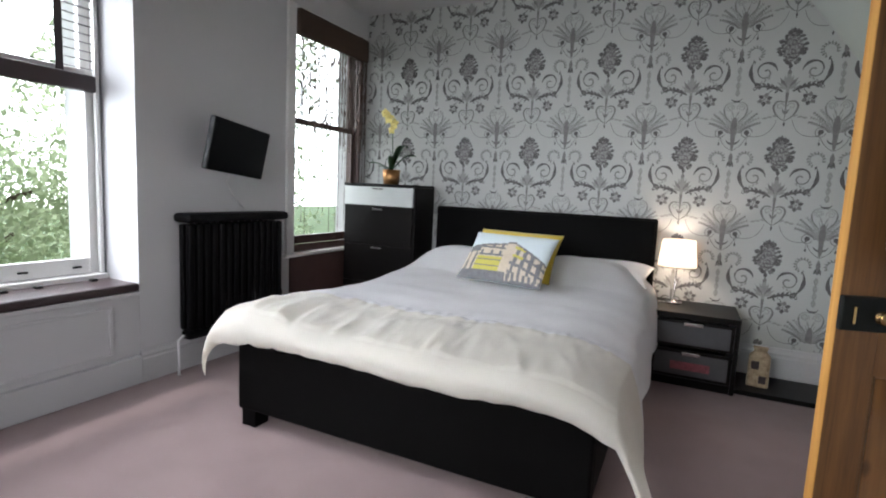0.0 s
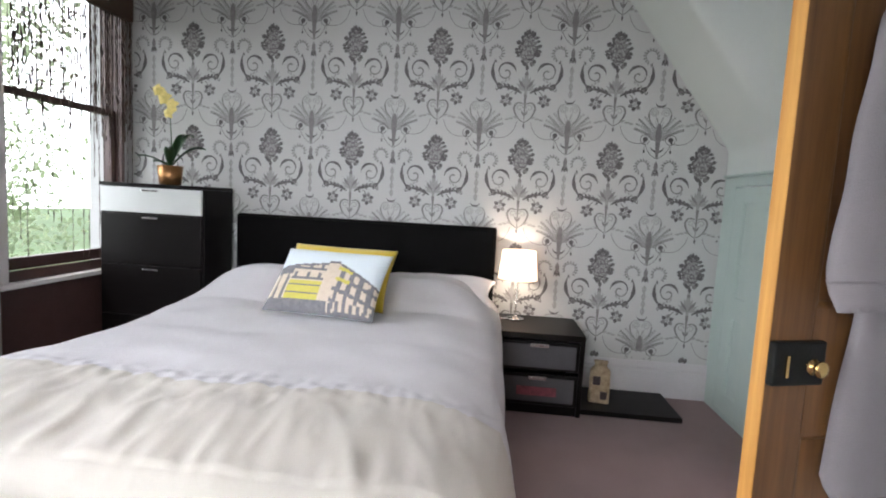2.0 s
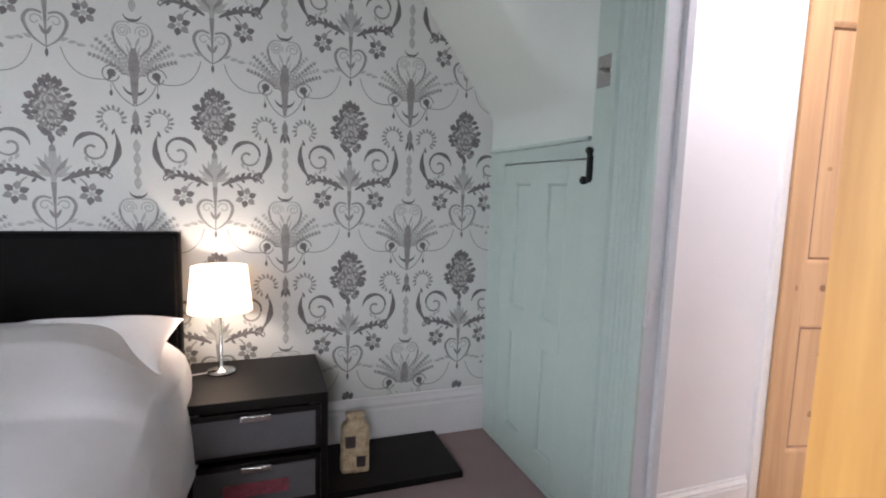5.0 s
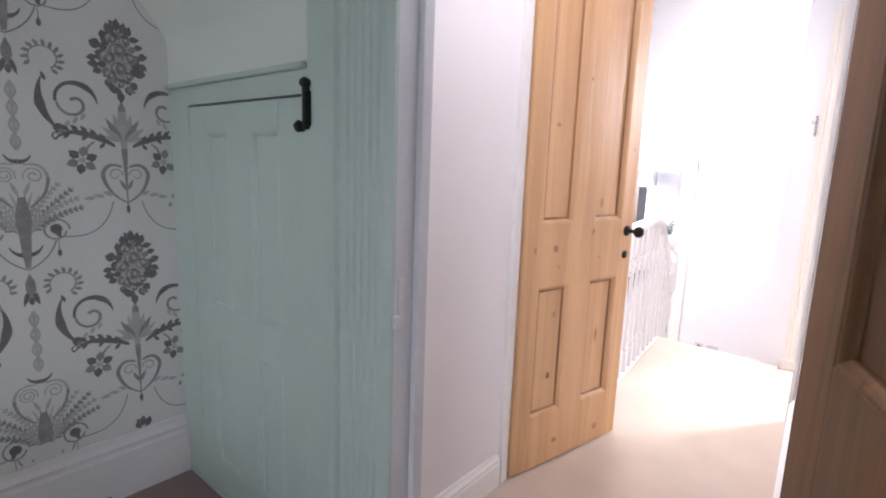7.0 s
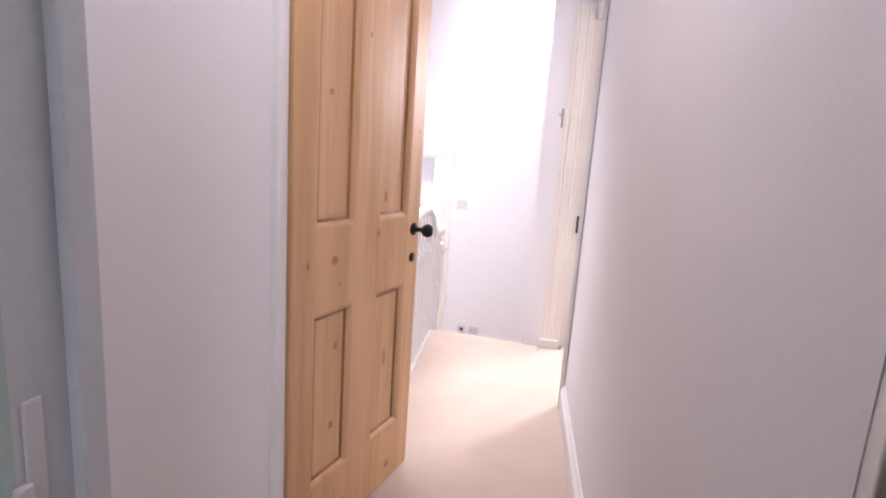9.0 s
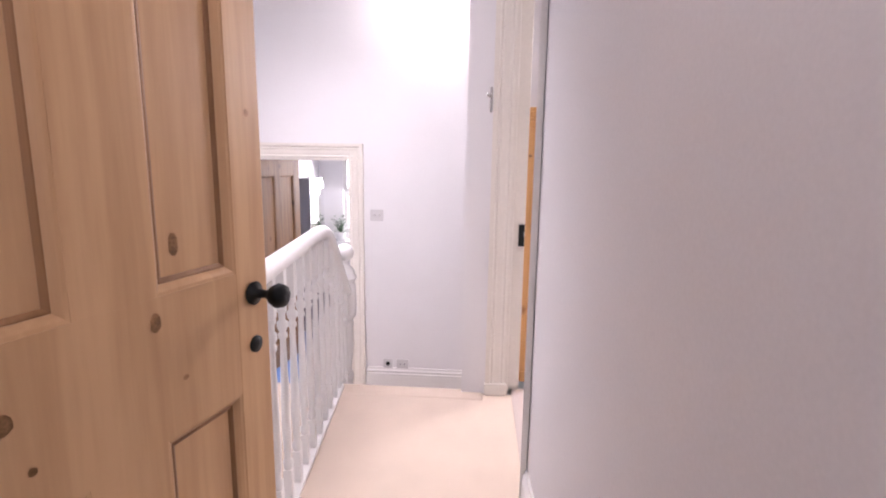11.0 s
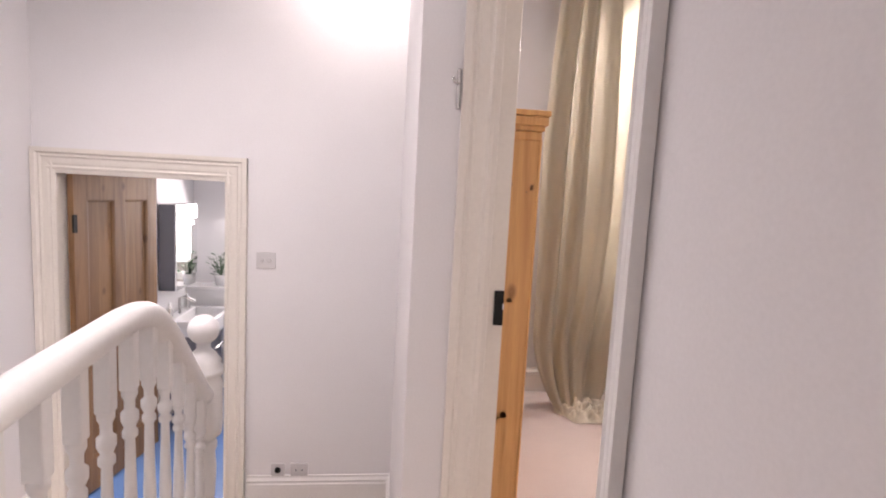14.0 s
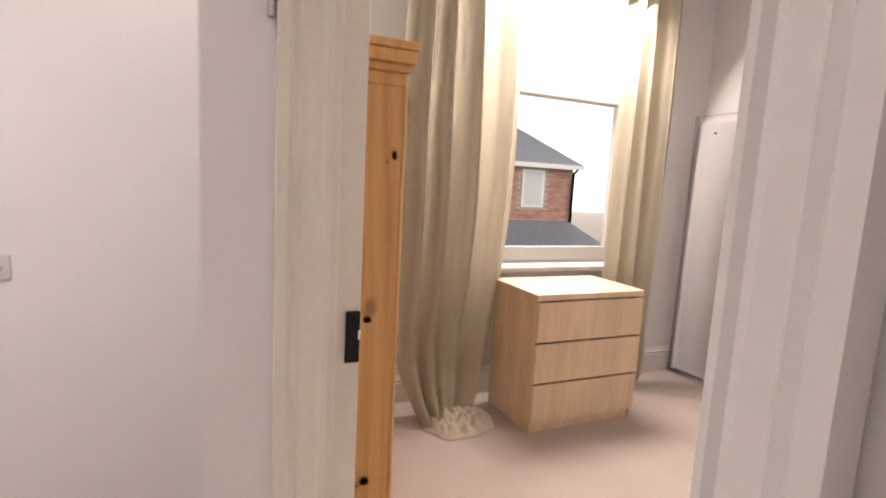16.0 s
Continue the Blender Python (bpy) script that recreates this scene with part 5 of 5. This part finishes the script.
def plate(name, label, cat, y, z, w, h, dots):
    ob = solid(name, boxes((FAR - 0.012, FAR, y - w / 2, y + w / 2, z - h / 2, z + h / 2), bevel=0.003), PLASTIC, label, cat)
    for dy, r, mat in dots:
        bm = bmesh.new()
        lathe(bm, [(r, -0.012), (r * 0.95, -0.02), (r * 0.5, -0.024)], (FAR, y + dy, z), 14, "x")
        part("control", bm, mat, ob)
    return ob


plate("dimmer_switch", "square white double dimmer switch on the landing wall", "light switch", 3.70, 0.915, 0.115, 0.10, ((-0.022, 0.012, PLASTIC), (0.022, 0.012, PLASTIC)))
plate("round_socket", "white socket with a round black outlet", "socket", 3.605, -0.455, 0.085, 0.085, ((0.0, 0.02, IRON),))
plate("power_socket", "white double socket above the skirting", "socket", 3.47, -0.455, 0.11, 0.085, ((-0.02, 0.006, PRINT_GREY), (0.02, 0.006, PRINT_GREY)))
solid("wall_socket", boxes((XL + 0.001, XL + 0.01, 3.26, 3.35, 0.37, 0.46), bevel=0.003), PLASTIC, "white socket low on the bedroom wall", "socket")
bm = bmesh.new()
box(bm, XL + 0.01, XL + 0.05, 3.29, 3.33, 0.39, 0.44, bevel=0.006)
tube(bm, [(XL + 0.04, 3.31, 0.39), (XL + 0.05, 3.25, 0.20), (XL + 0.04, 3.12, 0.16), (XL + 0.03, 3.05, 0.2)], 0.005)
solid("plug", bm, IRON, "black plug and lead by the radiator", "plug")

# ---- balustrade ----
def rail_y(x):
    """The rail runs slightly askew of the hall."""
    return 3.55 + 0.09 * (x - 3.8)


bal = thing("balustrade", "white painted turned balustrade beside the steps", "balustrade", pose(3.8, rail_y(3.8), 0, 0, 0, math.degrees(math.atan(0.09))))
RAIL = [(3.08, 1.035), (3.6, 1.050), (4.2, 1.062), (4.36, 1.066), (4.46, 1.056), (4.55, 1.022), (4.63, 0.966), (4.72, 0.888), (5.10, 0.545)]


def rail_z(x):
    return float(np.interp(x, [p[0] for p in RAIL], [p[1] for p in RAIL]))


def rail_top(x):
    """The rail's height with its bend eased."""
    return sum(rail_z(x + d) * w for d, w in ((-0.08, 1), (-0.04, 2), (0, 3), (0.04, 2), (0.08, 1))) / 9


bm = bmesh.new()
tube(bm, [(x - 3.8, 0, rail_top(x) - 0.035) for x in np.linspace(3.08, 5.09, 56)], 0.037, 14)
part("handrail", bm, GLOSS, bal)
prof = [(0.0, 0.015), (0.015, 0.020), (0.04, 0.020), (0.055, 0.013), (0.10, 0.0155), (0.22, 0.019), (0.40, 0.0165), (0.56, 0.0128), (0.645, 0.0115), (0.655, 0.018), (0.672, 0.018), (0.682, 0.0125), (0.705, 0.0205), (0.728, 0.0205), (0.738, 0.0125), (0.765, 0.0125), (0.78, 0.0185), (0.80, 0.0185)]


def baluster(x, z0, z1):
    bm = bmesh.new()
    box(bm, x - 0.018, x + 0.018, -0.018, 0.018, z0, z0 + 0.16, bevel=0.003)
    box(bm, x - 0.018, x + 0.018, -0.018, 0.018, z1 - 0.165, z1, bevel=0.003)
    lathe(bm, [(r, z0 + 0.158 + (z1 - z0 - 0.321) * h / 0.80) for h, r in prof], (x, 0, 0), 14)
    part("baluster", bm, GLOSS, bal)


for i in range(15):
    x = 3.172 + 0.1325 * i
    baluster(x - 3.8, 0.0 if x < 4.78 else -0.175 if x < 5.06 else -0.35, rail_top(x) - 0.05)
newel = thing("newel_post", "white turned newel post with a ball top at the steps", "newel post", pose(5.135, 3.685, LOW))
bm = bmesh.new()
box(bm, -0.048, 0.048, -0.048, 0.048, 0, 0.50, bevel=0.004)
lathe(bm, [(0.045, 0.50), (0.052, 0.52), (0.052, 0.54), (0.038, 0.57), (0.047, 0.61), (0.047, 0.63), (0.034, 0.67), (0.046, 0.81), (0.050, 0.90), (0.044, 0.97), (0.052, 0.99), (0.052, 1.01), (0.044, 1.03)], (0, 0, 0), 20)
lathe(bm, [(0.046, 1.03), (0.070, 1.05), (0.074, 1.10), (0.072, 1.27), (0.060, 1.29), (0.075, 1.305), (0.077, 1.325), (0.064, 1.345), (0.068, 1.36), (0.046, 1.39), (0.027, 1.41), (0.027, 1.44)], (0, 0, 0), 20)
part("post", bm, GLOSS, newel)
bm = bmesh.new()
lathe(bm, [(0.060 * math.sin(math.pi * k / 12) + 0.0005, 1.488 - 0.060 * math.cos(math.pi * k / 12)) for k in range(13)], (0, 0, 0), 22)
part("ball", bm, GLOSS, newel)
bm = boxes((3.08, 4.79, -0.03, 0.03, -0.25, 0.015))
for v in bm.verts:
    v.co.y += rail_y(v.co.x)
solid("trim_stair_string", bm, GLOSS, "white painted stair string under the balustrade", "trim", kind="structure")

# small chrome bracket on the landing wall
br = solid("wall_bracket", boxes((4.788, 4.80, 2.742, 2.756, 1.665, 1.80), bevel=0.004), CHROME, "small chrome hook bracket on the landing wall", "bracket")
bm = bmesh.new()
tube(bm, [(4.789, 2.75, 1.75), (4.772, 2.765, 1.75), (4.770, 2.772, 1.765)], 0.005)
part("hook", bm, CHROME, br)

# ---- back bedroom ----
ward = thing("wardrobe", "honey pine wardrobe with a moulded cornice", "wardrobe", pose(4.985, 2.442, 0))
piece("body", ward, PINE_HONEY, (0, 0.95, -0.045, 0.12, 0.0, 1.61), bevel=0.004)
piece("corner_post", ward, PINE_HONEY, (-0.004, 0.03, -0.055, -0.04, 0.0, 1.61), bevel=0.008)
bm = bmesh.new()
for i, (d, z0, z1) in enumerate(((0.006, 1.60, 1.635), (0.014, 1.635, 1.655), (0.024, 1.655, 1.69), (0.030, 1.69, 1.712))):
    box(bm, -d, 0.95 + d, -0.045 - d, 0.075, z0, z1, bevel=0.005)
part("cornice", bm, PINE_HONEY, ward)
piece("plinth", ward, PINE_HONEY, (-0.006, 0.96, -0.058, 0.07, 0.0, 0.07), bevel=0.004)

for y, z, w, h in ((-0.024, 1.422, 0.007, 0.012), (0.062, 1.432, 0.010, 0.009), (-0.004, 1.403, 0.004, 0.004), (0.035, 0.975, 0.012, 0.009), (0.028, 0.50, 0.014, 0.013), (0.050, 0.488, 0.005, 0.006)):
    bm = bmesh.new()
    bm.faces.new([bm.verts.new((-0.004, y + w * math.cos(k * 0.5236) * (1 + 0.15 * math.sin(2 * k)), z + h * math.sin(k * 0.5236))) for k in range(12)])
    bmesh.ops.solidify(bm, geom=bm.faces[:], thickness=0.002)
    part("knot", bm, KNOT, ward, "dark round knot")

malm = thing("chest", "pale birch chest with three plain drawers under the window", "chest of drawers", pose(5.89, 1.295, 0))
MW = 0.735
piece("side_panel", malm, BIRCH, (0, 0.46, -0.018, 0, 0.0, 0.755), bevel=0.002)
piece("side_panel", malm, BIRCH, (0, 0.46, -MW, -MW + 0.018, 0.0, 0.755), bevel=0.002)
piece("top", malm, BIRCH, (-0.008, 0.47, -MW - 0.008, 0.008, 0.755, 0.79), bevel=0.003)
piece("plinth", malm, BIRCH, (0.012, 0.46, -MW + 0.018, -0.018, 0.0, 0.055))
piece("back_panel", malm, BIRCH, (0.44, 0.46, -MW + 0.018, -0.018, 0.055, 0.755))
for z0, z1 in ((0.062, 0.284), (0.296, 0.516), (0.528, 0.748)):
    bm = bmesh.new()
    box(bm, -0.018, 0.0, -MW + 0.002, -0.002, z0, z1, bevel=0.002)
    box(bm, 0.0, 0.40, -MW + 0.03, -0.03, z0 + 0.01, z1 - 0.06)
    part("drawer", bm, BIRCH, malm)

win3, p3 = sash_window("window_3", "white painted sash window of the back bedroom", 0.20, 1.36, 0.86, 2.78, 1.98, GLOSS, 6.60, bar=0.055)
p3("window_board", GLOSS, (6.44, 6.56, 0.10, 1.46, 0.80, 0.84), bevel=0.008)
p3("window_frame", GLOSS, (6.54, 6.66, 0.14, 0.20, 0.84, 2.80), (6.54, 6.66, 1.36, 1.42, 0.84, 2.80), (6.54, 6.66, 0.20, 1.36, 2.78, 2.80))


def curtain(name, y0, y1, label, puddle, lean, x=6.30, amp=0.045, folds=7):
    ob = thing(name, label, "curtain", pose(x, (y0 + y1) / 2, 0), "pair of sand curtains")
    mid = (y0 + y1) / 2
    bm = bmesh.new()

    def fn(u, v):
        z = 0.02 + v * 2.75
        low = max(0.0, 1 - v / 0.16)
        slack = max(0.0, 1 - v / 0.5)
        warp = u + 0.055 * math.sin(u * 7.3 + 1.1) + 0.05 * noise.noise(Vector((u * 3, v * 1.2, 2)))
        ph = warp * folds * 2 * math.pi
        gather = 0.92 + lean * 0.22 * math.sin(min(1.0, (1 - v) * 1.15) * math.pi) - puddle * 2.4 * low ** 2
        yy = (u - 0.5) * (y1 - y0) * gather + lean * 0.09 * slack * slack
        deep = amp * (0.75 + 0.5 * noise.noise(Vector((warp * 5, v * 1.5, 7))))
        xx = deep * (math.sin(ph) + 0.35 * math.sin(ph * 2.3 + 1.5 + v * 2)) + 0.03 * slack * noise.noise(Vector((u * 6, v * 7, 5))) - puddle * 0.8 * low ** 1.6
        yy += 0.014 * math.cos(ph) + 0.02 * slack * noise.noise(Vector((u * 5, v * 9, 8)))
        return (xx, yy, max(0.012, z))

    grid(bm, 110, 60, fn)
    bmesh.ops.solidify(bm, geom=bm.faces[:], thickness=0.004)
    part("cloth", bm, CURTAIN, ob)
    if puddle:
        bm = bmesh.new()

        def heap(u, v):
            a, r = u * 2 * math.pi, v
            edge = 1 + 0.28 * noise.noise(Vector((math.cos(a) * 1.6, math.sin(a) * 1.6, 3)))
            x, y = 0.16 * r * edge * math.cos(a), 0.20 * r * edge * math.sin(a)
            ridge = abs(noise.noise(Vector((x * 22 + y * 9, y * 14, 1)))) + 0.5 * abs(noise.noise(Vector((x * 40, y * 34, 4))))
            return (x - 0.20, y + 0.03, 0.008 + (0.085 - 0.11 * ridge) * (1 - r ** 3) + 0.02 * (1 - r))

        grid(bm, 72, 22, heap)
        bmesh.ops.remove_doubles(bm, verts=bm.verts, dist=0.0004)
        part("gathered_hem", bm, CURTAIN, ob, "hem lying crumpled on the carpet")
    return ob


curtain("curtain", 1.27, 1.92, "long sand curtain puddled on the floor", 0.20, 0.9, folds=4, amp=0.05)
curtain("curtain", 0.02, 0.50, "long sand curtain hanging to the floor", 0.0, 0.2, folds=3)
bm = bmesh.new()
tube(bm, [(6.32, -0.3, 2.86), (6.32, 2.1, 2.86)], 0.014, 10)
for y in (-0.25, 2.05):
    tube(bm, [(6.32, y, 2.86), (6.50, y, 2.86)], 0.010, 8)
solid("curtain_pole", bm, BRASS, "brass curtain pole above the window", "curtain pole")

ib = thing("folding_bed", "folded white fabric panel with a metal frame leaning in the corner", "folding bed", pose(6.16, -0.37, 0, 0, 0, 0))
bm = bmesh.new()


def cloth(u, v):
    return (-0.27 + 0.54 * u, -0.012 + 0.006 * noise.noise(Vector((u * 5, v * 9, 1))), 0.03 + 1.88 * v)


grid(bm, 16, 40, cloth)
bmesh.ops.solidify(bm, geom=bm.faces[:], thickness=0.02)
part("cover", bm, LINEN, ib, "white creased cover")
bm = bmesh.new()
tube(bm, [(-0.28, 0.012, 0.0), (-0.28, 0.012, 1.93), (0.28, 0.012, 1.93), (0.28, 0.012, 0.0)], 0.011)
tube(bm, [(-0.28, 0.03, 0.02), (0.28, 0.03, 0.02)], 0.011)
part("frame", bm, CHROME, ib, "thin metal frame")
for x, z in ((-0.10, 1.80), (0.12, 1.80)):
    piece("stud", ib, IRON, (x - 0.006, x + 0.006, 0.0, 0.012, z, z + 0.012))

# ---- bathroom ----
cab = thing("mirror_cabinet", "grey wall cabinet with a mirrored door above the basin", "cabinet", pose(7.72, 4.90, 0.42))
piece("body", cab, GREY_CAB, (-0.10, 0.38, -0.13, 0.0, 0.0, 0.75), bevel=0.003)
piece("mirror_door", cab, MIRROR, (-0.10, 0.38, -0.146, -0.131, 0.0, 0.75), bevel=0.002, label="mirrored door")
basin = thing("washbasin", "white ceramic basin on a grey unit with a chrome tap", "washbasin", pose(7.80, 4.89, LOW))
bm = bmesh.new()
for (a, b, c, d, e, g) in ((-0.22, 0.40, -0.44, -0.40, 0.72, 0.86), (-0.22, 0.40, -0.10, 0.0, 0.72, 0.86), (-0.22, -0.18, -0.40, -0.10, 0.72, 0.86), (0.36, 0.40, -0.40, -0.10, 0.72, 0.86), (-0.18, 0.36, -0.40, -0.10, 0.72, 0.75)):
    box(bm, a, b, c, d, e, g, bevel=0.008)
part("bowl", bm, CERAMIC, basin)
piece("unit", basin, GREY_CAB, (-0.19, 0.37, -0.34, 0.0, 0.04, 0.72), bevel=0.004, label="grey unit")
bm = bmesh.new()
tube(bm, [(0.08, -0.06, 0.86), (0.08, -0.06, 1.0), (0.08, -0.10, 1.02), (0.08, -0.20, 0.98)], 0.014)
part("tap", bm, CHROME, basin)
bm = bmesh.new()
tube(bm, [(-0.20, -0.44, 0.62), (-0.20, -0.47, 0.62), (0.16, -0.47, 0.62), (0.16, -0.44, 0.62)], 0.009)
part("towel_rail", bm, CHROME, basin)
for x, y, h in ((-0.14, -0.06, 0.14), (0.26, -0.06, 0.15)):
    bm = bmesh.new()
    lathe(bm, [(0.026, 0), (0.028, 0.01), (0.027, h * 0.7), (0.012, h * 0.8), (0.012, h), (0.004, h * 1.05)], (0, 0, 0), 14)
    solid("soap_bottle", bm, CHROME, "small soap dispenser on the basin", "bottle", m=pose(7.80 + x, 4.89 + y, LOW + 0.86), group="bottles on the basin")
shelf = solid("window_shelf", boxes((8.22, 8.45, 4.0, 4.905, 0.31, 0.35), (8.25, 8.45, 4.0, 4.905, LOW, 0.31), bevel=0.004), CERAMIC, "white boxed shelf below the bathroom window", "shelf")
plant = thing("potted_plant", "small green plant in a white pot on the bathroom shelf", "potted plant", pose(8.32, 4.60, 0.351))
bm = bmesh.new()
lathe(bm, [(0.05, 0), (0.065, 0.11), (0.06, 0.11), (0.0, 0.10)], (0, 0, 0), 16)
part("pot", bm, CERAMIC, plant)
bm = bmesh.new()
rnd = random.Random(5)
for k in range(46):
    a, l, h = rnd.uniform(0, 6.28), rnd.uniform(0.03, 0.13), rnd.uniform(0.12, 0.32)
    c = Vector((l * math.cos(a), l * math.sin(a), h))
    d, s = Vector((math.cos(a), math.sin(a), 0.3)) * 0.035, Vector((-math.sin(a), math.cos(a), rnd.uniform(-0.4, 0.4))) * 0.016
    bm.faces.new([bm.verts.new(c - d), bm.verts.new(c + s), bm.verts.new(c + d), bm.verts.new(c - s)])
    tube(bm, [(0, 0, 0.09), c - d], 0.002, 4)
part("foliage", bm, LEAF, plant)
win4, p4 = sash_window("window_4", "white bathroom window", 3.5, 4.6, 0.36, 1.7, 1.0, GLOSS, 8.50, bar=0.05)
bin_ob = thing("pedal_bin", "small chrome pedal bin on the bathroom floor", "bin", pose(7.38, 4.62, LOW - 0.005))
bm = bmesh.new()
lathe(bm, [(0.085, 0), (0.09, 0.01), (0.09, 0.24), (0.092, 0.25), (0.075, 0.285), (0.02, 0.30)], (0, 0, 0), 20)
part("bin_body", bm, CHROME, bin_ob)

# ---- outside ----
# invented window, never in view, around the south fill lamp
win5, p5 = sash_window("added_south_window", "unseen white sash window added for light from the south", -0.70, 0.70, 0.80, 2.75, 1.8, GLOSS, 0.0, bar=0.06)
win5.matrix_world = pose(-1.3, -1.68, 0.80, 0, 0, 90)
SKY_GLOW = glow("bright_overcast_sky", (0.98, 0.99, 1.0), 9.0)
for bx in (-75, 95):
    bm = bmesh.new()
    quad(bm, [(bx, -140, -3.4), (bx, 140, -3.4), (bx, 140, 90), (bx, -140, 90)])
    solid("backdrop", bm, SKY_GLOW, "bright white hazy sky", "sky", kind="structure")

room_part("ground", GRASS, "lawn around the house", (-260, -4.3, -260, 260, -3.6, -3.4), (-4.3, 9.0, 5.3, 260, -3.6, -3.4), (-4.3, 9.0, -260, -2.2, -3.6, -3.4))
room_part("ground_yard", MORTAR, "pale concrete yard behind the house", (9.0, 260, -260, 260, -3.6, -3.4))


def tree(x, y, h, spread, n, seed):
    rnd = random.Random(seed)
    t = thing("tree", "leafy green garden tree outside the bedroom windows", "tree", pose(x, y, -3.4), "garden trees")
    bm = bmesh.new()
    tube(bm, [(0, 0, 0), (0.1, 0.05, h * 0.3), (0.0, 0.1, h * 0.6), (0.1, 0, h * 0.9)], [0.22, 0.17, 0.11, 0.03], 9)
    tips = []
    for k in range(11):
        a, z = k * 2.4, h * (0.25 + 0.06 * k)
        e = (spread * 0.75 * math.cos(a), spread * 0.75 * math.sin(a), z + h * 0.16)
        tube(bm, [(0.05, 0.05, z), (e[0] * 0.5, e[1] * 0.5, z + h * 0.10), e], [0.07, 0.045, 0.012], 6)
        tips += [(e[0] * 0.5, e[1] * 0.5, z + h * 0.10), e]
    part("trunk", bm, BARK, t)
    verts, faces = [], []
    for k in range(n):
        c = rnd.choice(tips)
        p = Vector((c[0] + rnd.gauss(0, spread * 0.22), c[1] + rnd.gauss(0, spread * 0.22), c[2] + rnd.gauss(0, h * 0.07)))
        u = Vector((rnd.gauss(0, 1), rnd.gauss(0, 1), rnd.gauss(0, 1))).normalized()
        v = u.orthogonal().normalized()
        s = rnd.uniform(0.03, 0.075)
        b = len(verts)
        verts += [p - u * s, p + v * s * 0.5, p + u * s, p - v * s * 0.5]
        faces.append((b, b + 1, b + 2, b + 3))
    data = bpy.data.meshes.new("crown")
    data.from_pydata([tuple(v) for v in verts], [], faces)
    data.materials.append(FOLIAGE)
    crown = new("crown", data)
    crown.parent = t
    return t


tree(-8.6, 6.3, 7.5, 2.3, 17000, 2)
tree(-9.5, 2.2, 6.2, 2.2, 15000, 3)
tree(-12.5, 9.8, 9.5, 3.0, 18000, 6)
tree(-10.5, 4.0, 5.2, 2.4, 12000, 8)

# brick house across the yard
house = thing("house", "red brick house with a grey slate roof across the yard", "house", pose(17.0, -7.4, -3.4))
piece("wall", house, MORTAR, (0, 6, 0, 9.5, 0, 5.5))
bm = bmesh.new()
quad(bm, [(-0.3, -0.2, 5.5), (-0.3, 9.7, 5.5), (3.0, 9.7, 7.1), (3.0, 0.9, 7.1)])
quad(bm, [(6.3, -0.2, 5.5), (6.3, 9.7, 5.5), (3.0, 9.7, 7.1), (3.0, 0.9, 7.1)])
bm.faces.new([bm.verts.new(c) for c in ((-0.3, -0.2, 5.5), (6.3, -0.2, 5.5), (3.0, 0.9, 7.1))])
bmesh.ops.solidify(bm, geom=bm.faces[:], thickness=0.10)
part("roof", bm, SLATE, house)
piece("fascia", house, GLOSS, (-0.32, -0.28, -0.2, 9.7, 5.36, 5.5))
for y in (1.5, 3.6):
    w = piece("window", house, GLOSS, (-0.05, 0.02, y - 0.40, y + 0.40, 4.15, 5.30))
    piece("pane", w, PLASTIC, (-0.055, -0.05, y - 0.32, y + 0.32, 4.22, 5.22))
    piece("lintel", w, MORTAR, (-0.03, 0.0, y - 0.5, y + 0.5, 5.31, 5.37))
bm = bmesh.new()
tube(bm, [(-0.10, 0.06, 0), (-0.10, 0.06, 5.2), (-0.3, 0.06, 5.4)], 0.05, 8)
part("downpipe", bm, IRON, house, "black downpipe")
lean = thing("lean_to", "low outbuilding with a grey slate roof in front of the house", "outbuilding", pose(14.6, -7.3, -3.4))
bm = bmesh.new()
quad(bm, [(0, 0, 3.05), (0, 5.5, 3.05), (2.39, 5.5, 3.75), (2.39, 0, 3.75)])
bmesh.ops.solidify(bm, geom=bm.faces[:], thickness=0.08)
part("roof", bm, SLATE, lean)
piece("wall", lean, MORTAR, (0.15, 2.3, 0.1, 5.4, 0, 2.95))
brick_mesh = mesh("brick", boxes((-0.012, 0.0, -0.107, 0.107, 0, 0.066)), BRICK)
for r in range(22):
    for c in range(13):
        y, z = 0.12 + c * 0.225 + (0.112 if r % 2 else 0), 3.78 + r * 0.076
        if 1.0 < y < 2.0 and 4.08 < z < 5.36:
            continue
        ob = new("brick", brick_mesh)
        ob.parent = house
        ob.location = (-0.0005, y, z)
